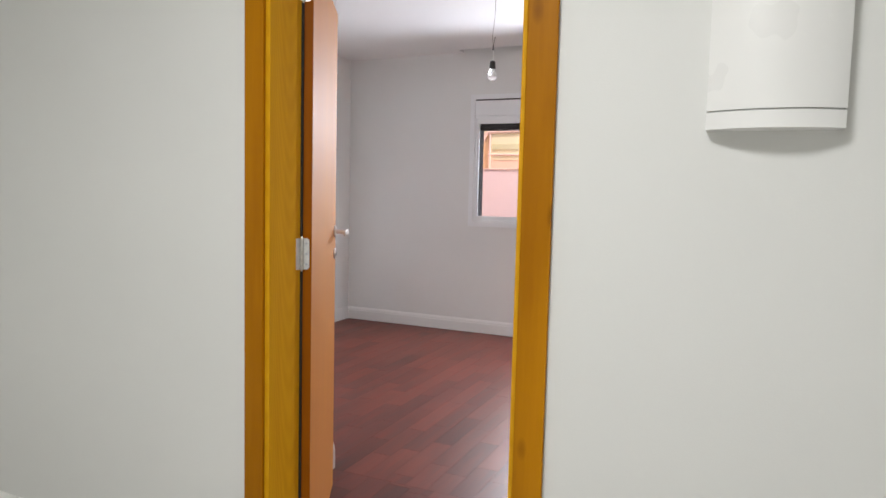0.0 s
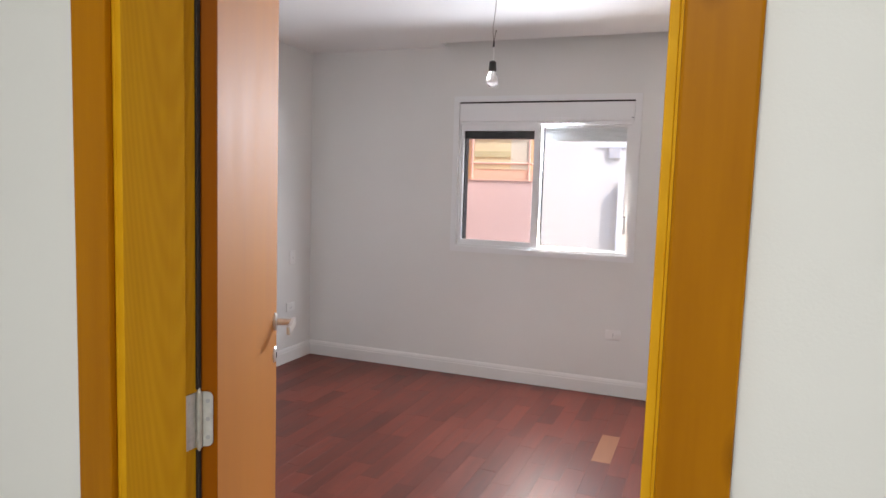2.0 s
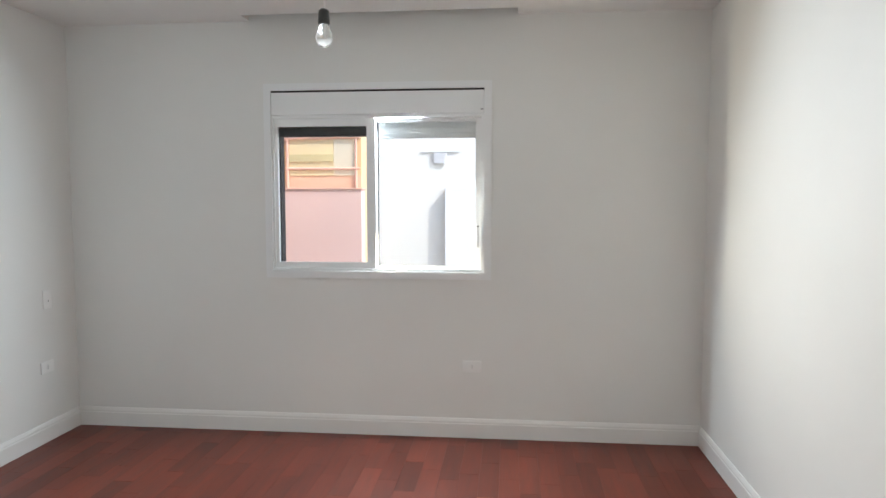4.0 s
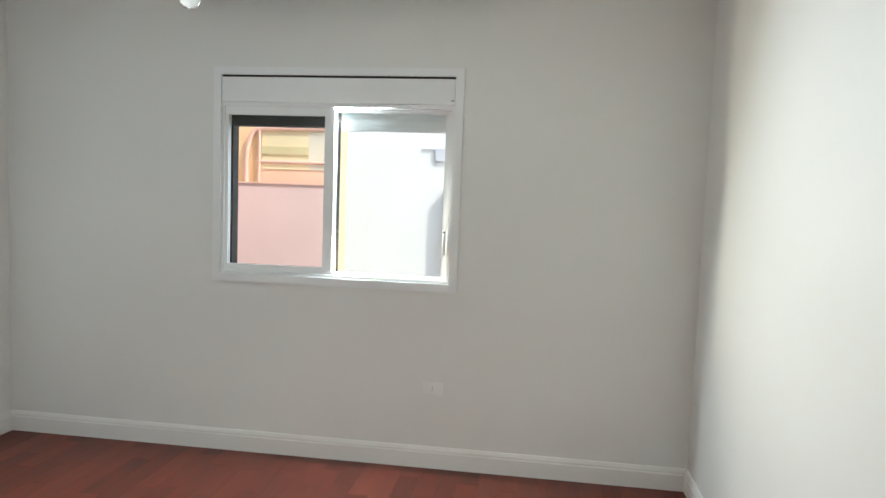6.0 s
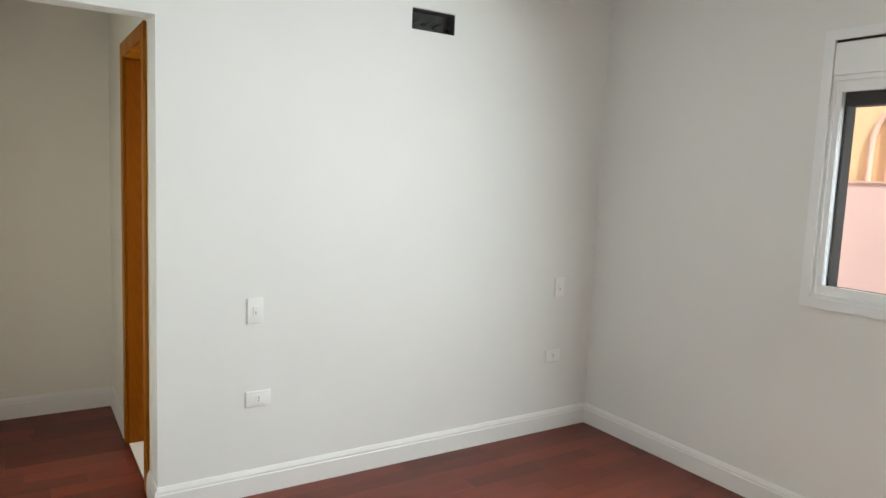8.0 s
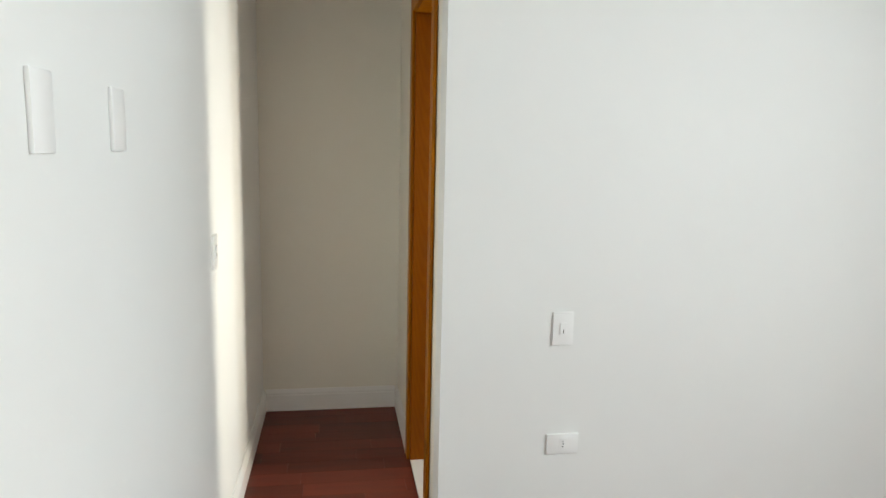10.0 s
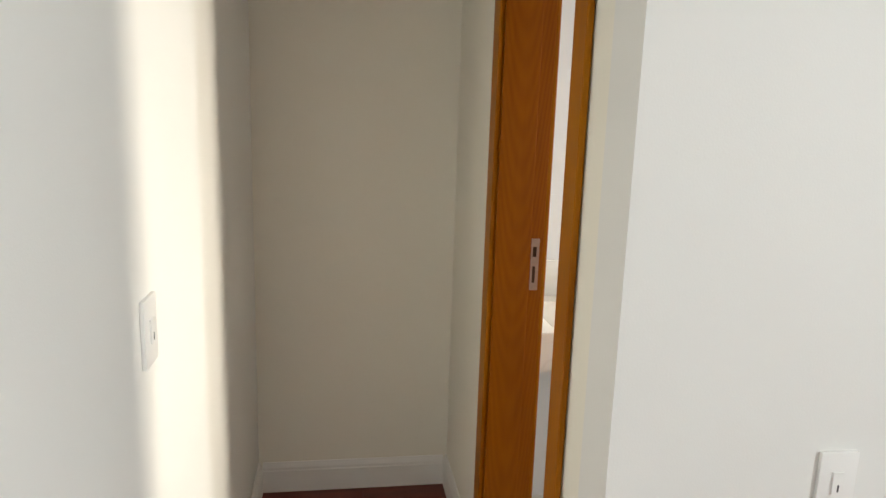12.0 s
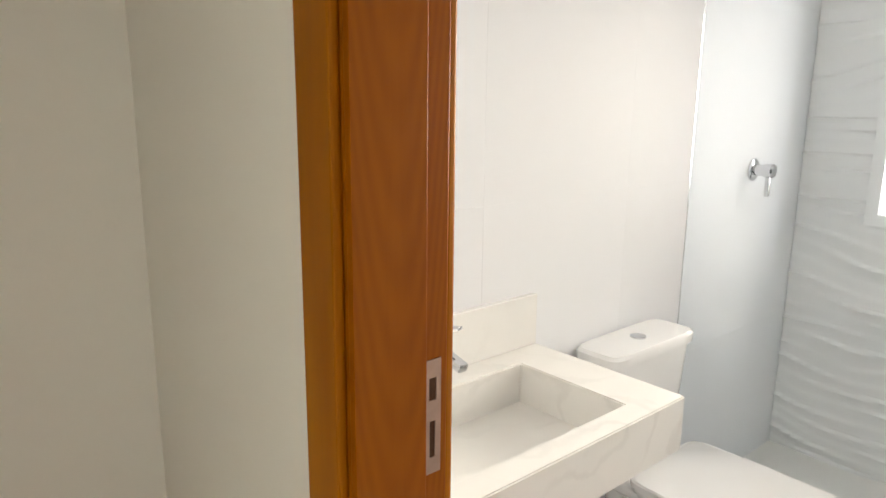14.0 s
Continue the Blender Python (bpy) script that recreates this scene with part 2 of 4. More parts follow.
PORCELAIN = material("white_porcelain", (0.84, 0.845, 0.85), rough=0.12, coat=0.5, vary=0.01)
TILE = material("white_wall_tile", (0.80, 0.815, 0.84), rough=0.5, spec=0.12, coat=0.0, vary=0.012)
WAVE_TILE = material("white_wave_tile", (0.85, 0.855, 0.855), rough=0.5, vary=0.015)
GROUT = material("light_grout", (0.76, 0.755, 0.74), rough=0.85)
BATH_FLOOR = material("bath_floor_tile", (0.78, 0.77, 0.75), rough=0.3, vary=0.03)
MARBLE = marble("white_marble")
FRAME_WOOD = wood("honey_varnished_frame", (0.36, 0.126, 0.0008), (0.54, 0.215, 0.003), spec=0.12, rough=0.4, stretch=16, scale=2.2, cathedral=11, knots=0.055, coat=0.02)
# the same honey wood with arched figure, lightened to paint the light on the jambs
FRAME_JAMB_LIT = wood("honey_varnished_jamb_lit", (0.60, 0.265, 0.003), (0.78, 0.41, 0.013), spec=0.14, rough=0.55, stretch=16, scale=2.2, arch=0.10, knots=0.05, coat=0.04)
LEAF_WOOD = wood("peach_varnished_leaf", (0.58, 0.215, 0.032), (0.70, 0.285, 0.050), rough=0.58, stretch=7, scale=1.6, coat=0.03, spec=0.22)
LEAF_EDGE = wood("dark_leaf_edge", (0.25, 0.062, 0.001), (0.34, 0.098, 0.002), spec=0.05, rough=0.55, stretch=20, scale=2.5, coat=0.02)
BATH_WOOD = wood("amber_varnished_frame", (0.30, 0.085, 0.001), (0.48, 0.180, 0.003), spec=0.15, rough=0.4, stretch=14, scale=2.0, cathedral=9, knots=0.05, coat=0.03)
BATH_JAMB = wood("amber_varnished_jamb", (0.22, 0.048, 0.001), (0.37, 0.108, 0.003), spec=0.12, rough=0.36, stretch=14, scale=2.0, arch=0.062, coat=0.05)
PLANK = wood("red_hardwood_plank", (0.060, 0.0100, 0.0055), (0.218, 0.043, 0.0235), rough=0.40, axis=1, stretch=10, scale=3.0, by="object", spread=0.13, coat=0.08, detail=5, harsh=0.6)
PALE_PLANK = wood("pale_plank", (0.25, 0.095, 0.045), (0.38, 0.165, 0.085), rough=0.33, axis=1, stretch=9, scale=2.6, coat=0.06, detail=4, harsh=0.5)
UNDERFLOOR = material("dark_joint", (0.08, 0.02, 0.013), rough=0.8)
HALL_FLOOR = material("hall_floor", (0.55, 0.53, 0.5), rough=0.35, vary=0.05)
GLASS = thin_glass("window_glass", (0.98, 0.99, 0.99))
SHOWER_GLASS = thin_glass("shower_glass", (0.95, 0.975, 0.99))
BULB_GLASS = glass("bulb_glass", (0.97, 0.97, 0.95), rough=0.13)
PINK = material("pink_render", (0.86, 0.62, 0.59), rough=0.85, bump=0.02, bump_scale=25, vary=0.05, vary_scale=2)
ORANGE = material("orange_render", (0.88, 0.62, 0.36), rough=0.85, bump=0.02, bump_scale=25, vary=0.05)
PALE_ORANGE = material("pale_orange_render", (0.88, 0.58, 0.43), rough=0.85, bump=0.1, bump_scale=25, vary=0.05)
YELLOW = material("yellow_shutter", (0.85, 0.72, 0.46), rough=0.7, vary=0.06)
OLIVE = material("olive_shutter", (0.66, 0.58, 0.33), rough=0.7, vary=0.08)
RAIL = material("pale_red_rail_paint", (0.84, 0.54, 0.44), rough=0.5, vary=0.1)
WHITE_WALL = material("white_render", (0.77, 0.78, 0.77), rough=0.85, bump=0.2, bump_scale=50, vary=0.02)
# bluish copy of the white render, with skylit shade put into the colour
SHADED_WHITE_WALL = material("white_render_blue_shade", (0.76, 0.81, 0.86), rough=0.85, bump=0.2, bump_scale=50, vary=0.02)
PALE_DOOR = material("cream_door_paint", (0.80, 0.74, 0.60), rough=0.6, vary=0.04)
GREY_METAL = material("grey_metal", (0.42, 0.42, 0.44), rough=0.5, vary=0.05)
LANTERN = material("pale_grey_lantern_paint", (0.60, 0.62, 0.66), rough=0.6, vary=0.05)
PAVING = material("yard_paving", (0.38, 0.35, 0.32), rough=0.9, bump=0.4, bump_scale=40, vary=0.15)
ROOFING = material("roof_slab", (0.4, 0.38, 0.36), rough=0.9, vary=0.1)


# ---------------------------------------------------------------- mesh helpers
def link_mesh(name, bm, mat, smooth=False):
    me = bpy.data.meshes.new(name)
    bm.normal_update()
    bm.to_mesh(me)
    bm.free()
    if mat:
        me.materials.append(mat)
    if smooth:
        for f in me.polygons:
            f.use_smooth = True
        me.set_sharp_from_angle(angle=radians(38))
    return new(name, me)


def part(name, bm, mat, parent, label="", smooth=False):
    ob = link_mesh(name, bm, mat, smooth)
    ob.parent = parent
    return tagged(ob, label) if label else ob


def thing(name, at=(0, 0, 0), rz=0.0, label="", category="", group="", kind=""):
    ob = new(name)
    ob.empty_display_size = 0.1
    ob.matrix_world = pose(*at, 0, 0, rz)
    return tagged(ob, label, category, group, kind)


def add_box(bm, x0, x1, y0, y1, z0, z1, bevel=0.0, seg=2):
    m = Matrix.LocRotScale(((x0 + x1) / 2, (y0 + y1) / 2, (z0 + z1) / 2), None, (abs(x1 - x0), abs(y1 - y0), abs(z1 - z0)))
    r = bmesh.ops.create_cube(bm, size=1, matrix=m)
    if bevel:
        es = list({e for v in r["verts"] for e in v.link_edges})
        bmesh.ops.bevel(bm, geom=es, offset=bevel, segments=seg, affect="EDGES", profile=0.6)
    return bm


def box(x0, x1, y0, y1, z0, z1, bevel=0.0, seg=2):
    return add_box(bmesh.new(), x0, x1, y0, y1, z0, z1, bevel, seg)


def add_rod(bm, a, b, r, n=12, r2=None):
    a, b = Vector(a), Vector(b)
    d = b - a
    m = Matrix.Translation((a + b) / 2) @ d.to_track_quat("Z", "Y").to_matrix().to_4x4()
    bmesh.ops.create_cone(bm, cap_ends=True, segments=n, radius1=r, radius2=r if r2 is None else r2, depth=d.length, matrix=m)
    return bm


def add_tube(bm, pts, r, n=8):
    """A tube along points."""
    pts = [Vector(p) for p in pts]
    rings = []
    for i, p in enumerate(pts):
        d = (pts[min(i + 1, len(pts) - 1)] - pts[max(i - 1, 0)]).normalized()
        up = Vector((0, 1, 0)) if abs(d.y) < 0.9 else Vector((1, 0, 0))
        s = d.cross(up).normalized()
        u = s.cross(d)
        rings.append([bm.verts.new(p + r * (math.cos(a) * s + math.sin(a) * u)) for a in (2 * math.pi * k / n for k in range(n))])
    for a, b in zip(rings, rings[1:]):
        for k in range(n):
            bm.faces.new((a[k], a[(k + 1) % n], b[(k + 1) % n], b[k]))
    bm.faces.new(rings[0][::-1])
    bm.faces.new(rings[-1])
    bmesh.ops.recalc_face_normals(bm, faces=bm.faces)
    return bm


def lathe(profile, n=24):
    """profile: (radius, z) from bottom to top."""
    bm = bmesh.new()
    rings = []
    for r, z in profile:
        rings.append([bm.verts.new((r * math.cos(2 * math.pi * k / n), r * math.sin(2 * math.pi * k / n), z)) for k in range(n)])
    for a, b in zip(rings, rings[1:]):
        for k in range(n):
            bm.faces.new((a[k], a[(k + 1) % n], b[(k + 1) % n], b[k]))
    bm.faces.new(rings[0][::-1])
    bm.faces.new(rings[-1])
    bmesh.ops.recalc_face_normals(bm, faces=bm.faces)
    return bm


def add_prism(bm, pts, z0, z1):
    """Upright prism over a plan outline."""
    lo = [bm.verts.new((x, y, z0)) for x, y in pts]
    hi = [bm.verts.new((x, y, z1)) for x, y in pts]
    n = len(pts)
    for k in range(n):
        bm.faces.new((lo[k], lo[(k + 1) % n], hi[(k + 1) % n], hi[k]))
    bm.faces.new(lo[::-1])
    bm.faces.new(hi)
    bmesh.ops.recalc_face_normals(bm, faces=bm.faces)
    return bm


def slab(axis, d0, d1, u0, u1, v0, v1, holes=()):
    """A wall or ceiling of real thickness d0..d1 along an axis, with rectangular holes (u0, u1, v0, v1) through it.
    For axis x: u=y, v=z; axis y: u=x, v=z; axis z: u=x, v=y."""
    us = sorted({u0, u1, *(min(max(h[i], u0), u1) for h in holes for i in (0, 1))})
    vs = sorted({v0, v1, *(min(max(h[i], v0), v1) for h in holes for i in (2, 3))})
    bm = bmesh.new()

    def at(d, u, v):
        return (d, u, v) if axis == "x" else (u, d, v) if axis == "y" else (u, v, d)

    cache = {}

    def vert(d, u, v):
        key = (d, u, v)
        if key not in cache:
            cache[key] = bm.verts.new(at(d, u, v))
        return cache[key]

    def solid(i, j):
        if not (0 <= i < len(us) - 1 and 0 <= j < len(vs) - 1):
            return False
        cu, cv = (us[i] + us[i + 1]) / 2, (vs[j] + vs[j + 1]) / 2
        return not any(h[0] < cu < h[1] and h[2] < cv < h[3] for h in holes)

    for i in range(len(us) - 1):
        for j in range(len(vs) - 1):
            if not solid(i, j):
                continue
            a, b, c, d = (us[i], vs[j]), (us[i + 1], vs[j]), (us[i + 1], vs[j + 1]), (us[i], vs[j + 1])
            for dd in (d0, d1):
                bm.faces.new([vert(dd, *q) for q in (a, b, c, d)])
            for (p, q), (di, dj) in (((a, b), (0, -1)), ((b, c), (1, 0)), ((c, d), (0, 1)), ((d, a), (-1, 0))):
                if not solid(i + di, j + dj):
                    bm.faces.new([vert(d0, *p), vert(d0, *q), vert(d1, *q), vert(d1, *p)])
    bmesh.ops.recalc_face_normals(bm, faces=bm.faces)
    return bm


def setting(name, bm, mat, label="", category="wall"):
    return tagged(link_mesh(name, bm, mat), label, category, kind="structure")


# ---------------------------------------------------------------- plan
RX = 4.116           # bedroom width
SY = -3.365          # south wall of bedroom and passage
EY0, EY1 = -4.395, -4.22  # entry wall, corridor face and bedroom face
H = 2.67
PX = -1.59           # end of the passage
PN = -2.60           # north wall of the passage
BX = -1.45           # bathroom's long wall
BN = -0.03           # bathroom's wave-tiled wall
WALL_TOP = 2.78
RETX = 2.028         # face of the short wall behind the door

WIN = (1.384, 2.763, 1.068, 2.232)   # bedroom window hole: x0 x1 z0 z1
BWIN = (-1.135, -0.45, 1.085, 1.95)

setting("wall_north", slab("y", 0.0, 0.18, -0.12, RX + 0.14, 0, WALL_TOP, [WIN]), PAINT_ROOM, "greige painted bedroom wall with a sliding window")
NICHE = (-1.388, -1.130, 2.29, 2.396)
setting("wall_west", slab("x", -0.12, 0.0, SY, 0.0, 0, WALL_TOP, [(SY - 1, PN, -1, 2.17), NICHE]), PAINT_ROOM, "greige painted bedroom wall beside the passage opening")
setting("wall_south", slab("y", SY - 0.115, SY, PX - 0.1, RETX, 0, WALL_TOP), PAINT_ROOM, "greige painted wall running into the passage")
setting("wall_return", slab("x", 1.91, RETX, EY1, SY - 0.115, 0, WALL_TOP), PAINT_ROOM, "short white wall end behind the open door")
setting("wall_east", slab("x", RX, RX + 0.14, EY1, 0.0, 0, WALL_TOP), PAINT_ROOM, "greige painted bedroom wall lit from the window")
setting("wall_entry", slab("y", EY0, EY1, 0.9, 5.4, 0, WALL_TOP, [(2.438, 3.307, -1, 2.125)]), PAINT_HALL, "white painted corridor wall with the bedroom doorway")
setting("wall_passage_north", slab("y", PN, -2.458, PX - 0.1, -0.12, 0, WALL_TOP, [(-0.92, -0.245, -1, 2.135)]), PAINT_PASSAGE_LIT, "greige passage wall with the bathroom doorway, warm light in its colour")
setting("wall_passage_end", slab("x", PX - 0.1, PX, SY, PN, 0, WALL_TOP), PAINT_PASSAGE_LIT, "greige painted end wall of the passage, warm light in its colour")
# corridor
setting("wall_corridor_south", slab("y", -7.42, -7.3, 0.9, 5.4, 0, WALL_TOP), PAINT_HALL, "white painted corridor wall")
setting("wall_corridor_west", slab("x", 0.78, 0.9, -7.42, EY1, 0, WALL_TOP), PAINT_HALL, "white painted corridor wall")
setting("wall_corridor_east", slab("x", 5.4, 5.52, -7.42, EY1, 0, WALL_TOP), PAINT_HALL, "white painted corridor wall")
# bathroom
setting("wall_bath_west", slab("x", BX - 0.1, BX - 0.008, -2.458, 0.18, 0, WALL_TOP), GROUT, "white tiled bathroom wall behind basin and toilet")
setting("wall_bath_north", slab("y", BN + 0.03, 0.18, BX - 0.008, -0.12, 0, WALL_TOP, [BWIN]), GROUT, "bathroom shower wall with relief tiles and a window")
setting("wall_bath_east", slab("x", -0.128, -0.122, -2.456, BN + 0.03, 0, 2.5), TILE, "white tiled bathroom wall")
setting("wall_bath_south", slab("y", -2.456, -2.450, BX, -0.13, 0, 2.5, [(-0.96, -0.205, -1, 2.21)]), TILE, "white tiled bathroom wall round the doorway")

# ceilings, with the curtain slot along the window wall
setting("ceiling", slab("z", H, H + 0.05, 0.0, RX, SY, 0.0, [(1.252, 2.962, -0.14, 1)]), PAINT_CEIL, "white plaster ceiling with a curtain slot", "ceiling")
setting("ceiling_recess", slab("z", H, H + 0.05, RETX, RX, EY1, SY), PAINT_CEIL, "white plaster ceiling inside the bedroom entry", "ceiling")
setting("ceiling_passage", slab("z", 2.49, 2.56, PX, -0.12, SY, PN), PAINT_CEIL, "white plaster passage ceiling", "ceiling")
setting("ceiling_bath", slab("z", 2.5, 2.56, BX, -0.13, -2.45, BN + 0.03), PAINT_CEIL, "white plaster bathroom ceiling", "ceiling")
setting("ceiling_corridor", slab("z", H, H + 0.05, 0.9, 5.4, -7.3, EY0), PAINT_CEIL, "white plaster corridor ceiling", "ceiling")
setting("roof", slab("z", WALL_TOP, WALL_TOP + 0.14, BX - 0.1, 5.52, -7.42, 0.18), ROOFING, "flat concrete roof slab", "roof")

# floors under the boards
setting("floor_base", slab("z", -0.12, -0.016, PX - 0.1, RX + 0.1, -4.30, 0.18), UNDERFLOOR, "floor base under the hardwood boards", "floor")
setting("floor_base_corridor", slab("z", -0.12, -0.016, 0.8, 5.5, -7.4, -4.301), UNDERFLOOR, "floor base under the corridor tiles", "floor")
setting("floor_corridor", slab("z", -0.015, -0.001, 0.9, 5.4, -7.3, EY0 - 0.0), HALL_FLOOR, "light tiled corridor floor", "floor")
setting("floor_bath", slab("z", -0.015, 0.0, BX, -0.13, -2.45, 0.0), BATH_FLOOR, "pale tiled bathroom floor", "floor")
setting("threshold_1", box(2.474, 3.272, EY0, EY1, -0.015, 0.004, 0.002), MARBLE, "white marble door threshold", "threshold")
setting("threshold_2", box(-0.885, -0.280, PN - 0.0, -2.45, -0.015, 0.006, 0.002), MARBLE, "white marble bathroom threshold", "threshold")


# ---------------------------------------------------------------- skirting
def skirting(a, b, side, height=0.125):
    """Moulded board from a to b on the floor; side: the way it stands out of the wall."""
    a, b, s = Vector((*a, 0)), Vector((*b, 0)), Vector((*side, 0))
    prof = [(0, 0), (0.016, 0), (0.016, height - 0.034), (0.013, height - 0.030), (0.013, height - 0.020), (0.010, height - 0.012), (0.005, height), (0, height)]
    bm = bmesh.new()
    ends = [[bm.verts.new(p + s * o + Vector((0, 0, z))) for o, z in prof] for p in (a, b)]
    n = len(prof)
    for k in range(n):
        bm.faces.new((ends[0][k], ends[0][(k + 1) % n], ends[1][(k + 1) % n], ends[1][k]))
    bm.faces.new(ends[0][::-1])
    bm.faces.new(ends[1])
    bmesh.ops.recalc_face_normals(bm, faces=bm.faces)
    return setting("baseboard", bm, SKIRT, "white moulded wooden baseboard", "baseboard")


skirting((0.0, 0), (RX, 0), (0, -1))
skirting((0, PN), (0, -0.016), (1, 0))
skirting((RX, EY1), (RX, -0.016), (-1, 0))
skirting((PX, SY), (RETX, SY), (0, 1))
skirting((RETX, EY1), (RETX, SY + 0.016), (1, 0))
skirting((PX, SY + 0.016), (PX, PN - 0.016), (1, 0))
skirting((PX, PN), (-0.964, PN), (0, -1))
skirting((-0.201, PN), (0.016, PN), (0, -1))
skirting((3.362, EY1), (RX - 0.016, EY1), (0, 1))
skirting((0.9, EY0), (2.385, EY0), (0, -1))
skirting((3.362, EY0), (5.4, EY0), (0, -1))


# ---------------------------------------------------------------- door frames
def door_frame(name, x0, x1, y_front, y_back, top, casing, mat, label, rebate_at, jamb_mat, out=0.016, inset=0.035, casing_left=None):
    """Jambs of a doorway in a wall across y, with casings on both faces and a rebate."""
    f = thing(name, ((x0 + x1) / 2, y_front, 0), 0, label, "door frame", kind="structure")
    cx = (x0 + x1) / 2
    w = (x1 - x0) / 2

    def local(bm):
        bmesh.ops.translate(bm, verts=bm.verts, vec=(-cx, -y_front, 0))
        return bm

    ya, yb = y_front - out, y_back + out
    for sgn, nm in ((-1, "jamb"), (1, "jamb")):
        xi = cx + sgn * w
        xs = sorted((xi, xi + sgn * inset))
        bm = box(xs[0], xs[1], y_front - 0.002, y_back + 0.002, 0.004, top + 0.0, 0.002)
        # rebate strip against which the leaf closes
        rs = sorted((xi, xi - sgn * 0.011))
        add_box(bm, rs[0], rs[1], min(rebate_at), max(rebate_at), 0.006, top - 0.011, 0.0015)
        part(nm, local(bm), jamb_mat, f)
    bm = box(x0 - inset, x1 + inset, y_front - 0.002, y_back + 0.002, top, top + inset, 0.002)
    part("head", local(bm), mat, f)
    for face, (y0, y1) in (("front", (ya, y_front - 0.0025)), ("back", (y_back + 0.0025, yb))):
        for sgn in (-1, 1):
            xi = cx + sgn * (w + 0.004)
            xs = sorted((xi, xi + sgn * ((casing_left or casing) if sgn < 0 else casing)))
            part("casing", local(box(xs[0], xs[1], y0, y1, 0.002, top + 0.004 + casing, 0.004)), mat, f)
        part("casing", local(box(x0 - 0.003, x1 + 0.003, y0, y1, top + 0.004, top + 0.004 + casing, 0.004)), mat, f)
    return f


df = door_frame("door_frame_1", 2.474, 3.272, EY0, EY1, 2.09, 0.078, FRAME_WOOD, "honey varnished wooden frame of the bedroom door", (EY0 - 0.002, EY1 - 0.045), FRAME_JAMB_LIT, casing_left=0.070)
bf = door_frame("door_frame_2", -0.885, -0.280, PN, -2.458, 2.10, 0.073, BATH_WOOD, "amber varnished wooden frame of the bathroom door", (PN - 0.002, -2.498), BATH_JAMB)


for hz in (0.22, 1.127, 1.98):
    bm = box(-0.3986, -0.3965, 0.135, 0.171, hz - 0.051, hz + 0.051, 0.0009, 1)
    for dz in (-0.034, 0.0, 0.034):
        add_rod(bm, (-0.3966, 0.149, hz + dz), (-0.3958, 0.149, hz + dz), 0.0042, 10)
    part("hinge_leaf", bm, HINGE, df, "nickel hinge leaf screwed to the jamb")


# black strips between the hinges, standing in for the shade of the open gap
z_from = 0.02
for hz in (0.22, 1.127, 1.98, 2.13):
    part("hinge_gap_shade", box(-0.3988, -0.3928, 0.164, 0.1735, z_from, hz - 0.056, 0.001, 1), BLACK_ALU, df, "black strip painting the shade in the hinge gap")
    z_from = hz + 0.056


def strike_plate(parent):
    """Steel strike plate let into the jamb, with its two holes."""
    bm = slab("x", -0.3005, -0.299, 0.107, 0.131, 1.020, 1.174, [(0.112, 0.1235, 1.120, 1.150), (0.113, 0.122, 1.042, 1.092)])
    sp = part("strike_plate", bm, STRIKE, parent, "brushed steel strike plate with two holes")
    bm = box(-0.3017, -0.3009, 0.110, 0.125, 1.117, 1.151)
    add_box(bm, -0.3017, -0.3009, 0.111, 0.123, 1.039, 1.093)
    part("strike_hole", bm, MORTISE, sp, "dark mortise holes")


strike_plate(bf)


# ---------------------------------------------------------------- bedroom door leaf
def lever(parent, y, z, x, sgn=1):
    """Rose, neck and bent lever on a leaf face at x; y from the hinge."""
    bm = lathe([(0.0255, 0), (0.0255, 0.004), (0.022, 0.008), (0.010, 0.009), (0.010, 0.012)], 24)
    bmesh.ops.transform(bm, verts=bm.verts, matrix=pose(x, y, z, 0, 90 * sgn, 0))
    part("rose", bm, STEEL, parent, smooth=True)
    bm = bmesh.new()
    add_rod(bm, (x + sgn * 0.010, y, z), (x + sgn * 0.056, y, z), 0.0095, 16)
    x2, x3 = sorted((x + sgn * 0.050, x + sgn * 0.060))
    add_box(bm, x2, x3, y - 0.122, y + 0.011, z - 0.0115, z + 0.0115, 0.0025)
    part("lever", bm, STEEL, parent, "brushed steel flat lever handle", smooth=True)
    bm = lathe([(0.0235, 0), (0.0235, 0.004), (0.020, 0.007), (0.006, 0.007)], 24)
    bmesh.ops.transform(bm, verts=bm.verts, matrix=pose(x, y, z - 0.095, 0, 90 * sgn, 0))
    part("key_rose", bm, STEEL, parent, smooth=True)
    bm = box(x + sgn * 0.0071, x + sgn * 0.0085, y - 0.002, y + 0.002, z - 0.105, z - 0.088)
    part("keyhole", bm, BLACK, parent)


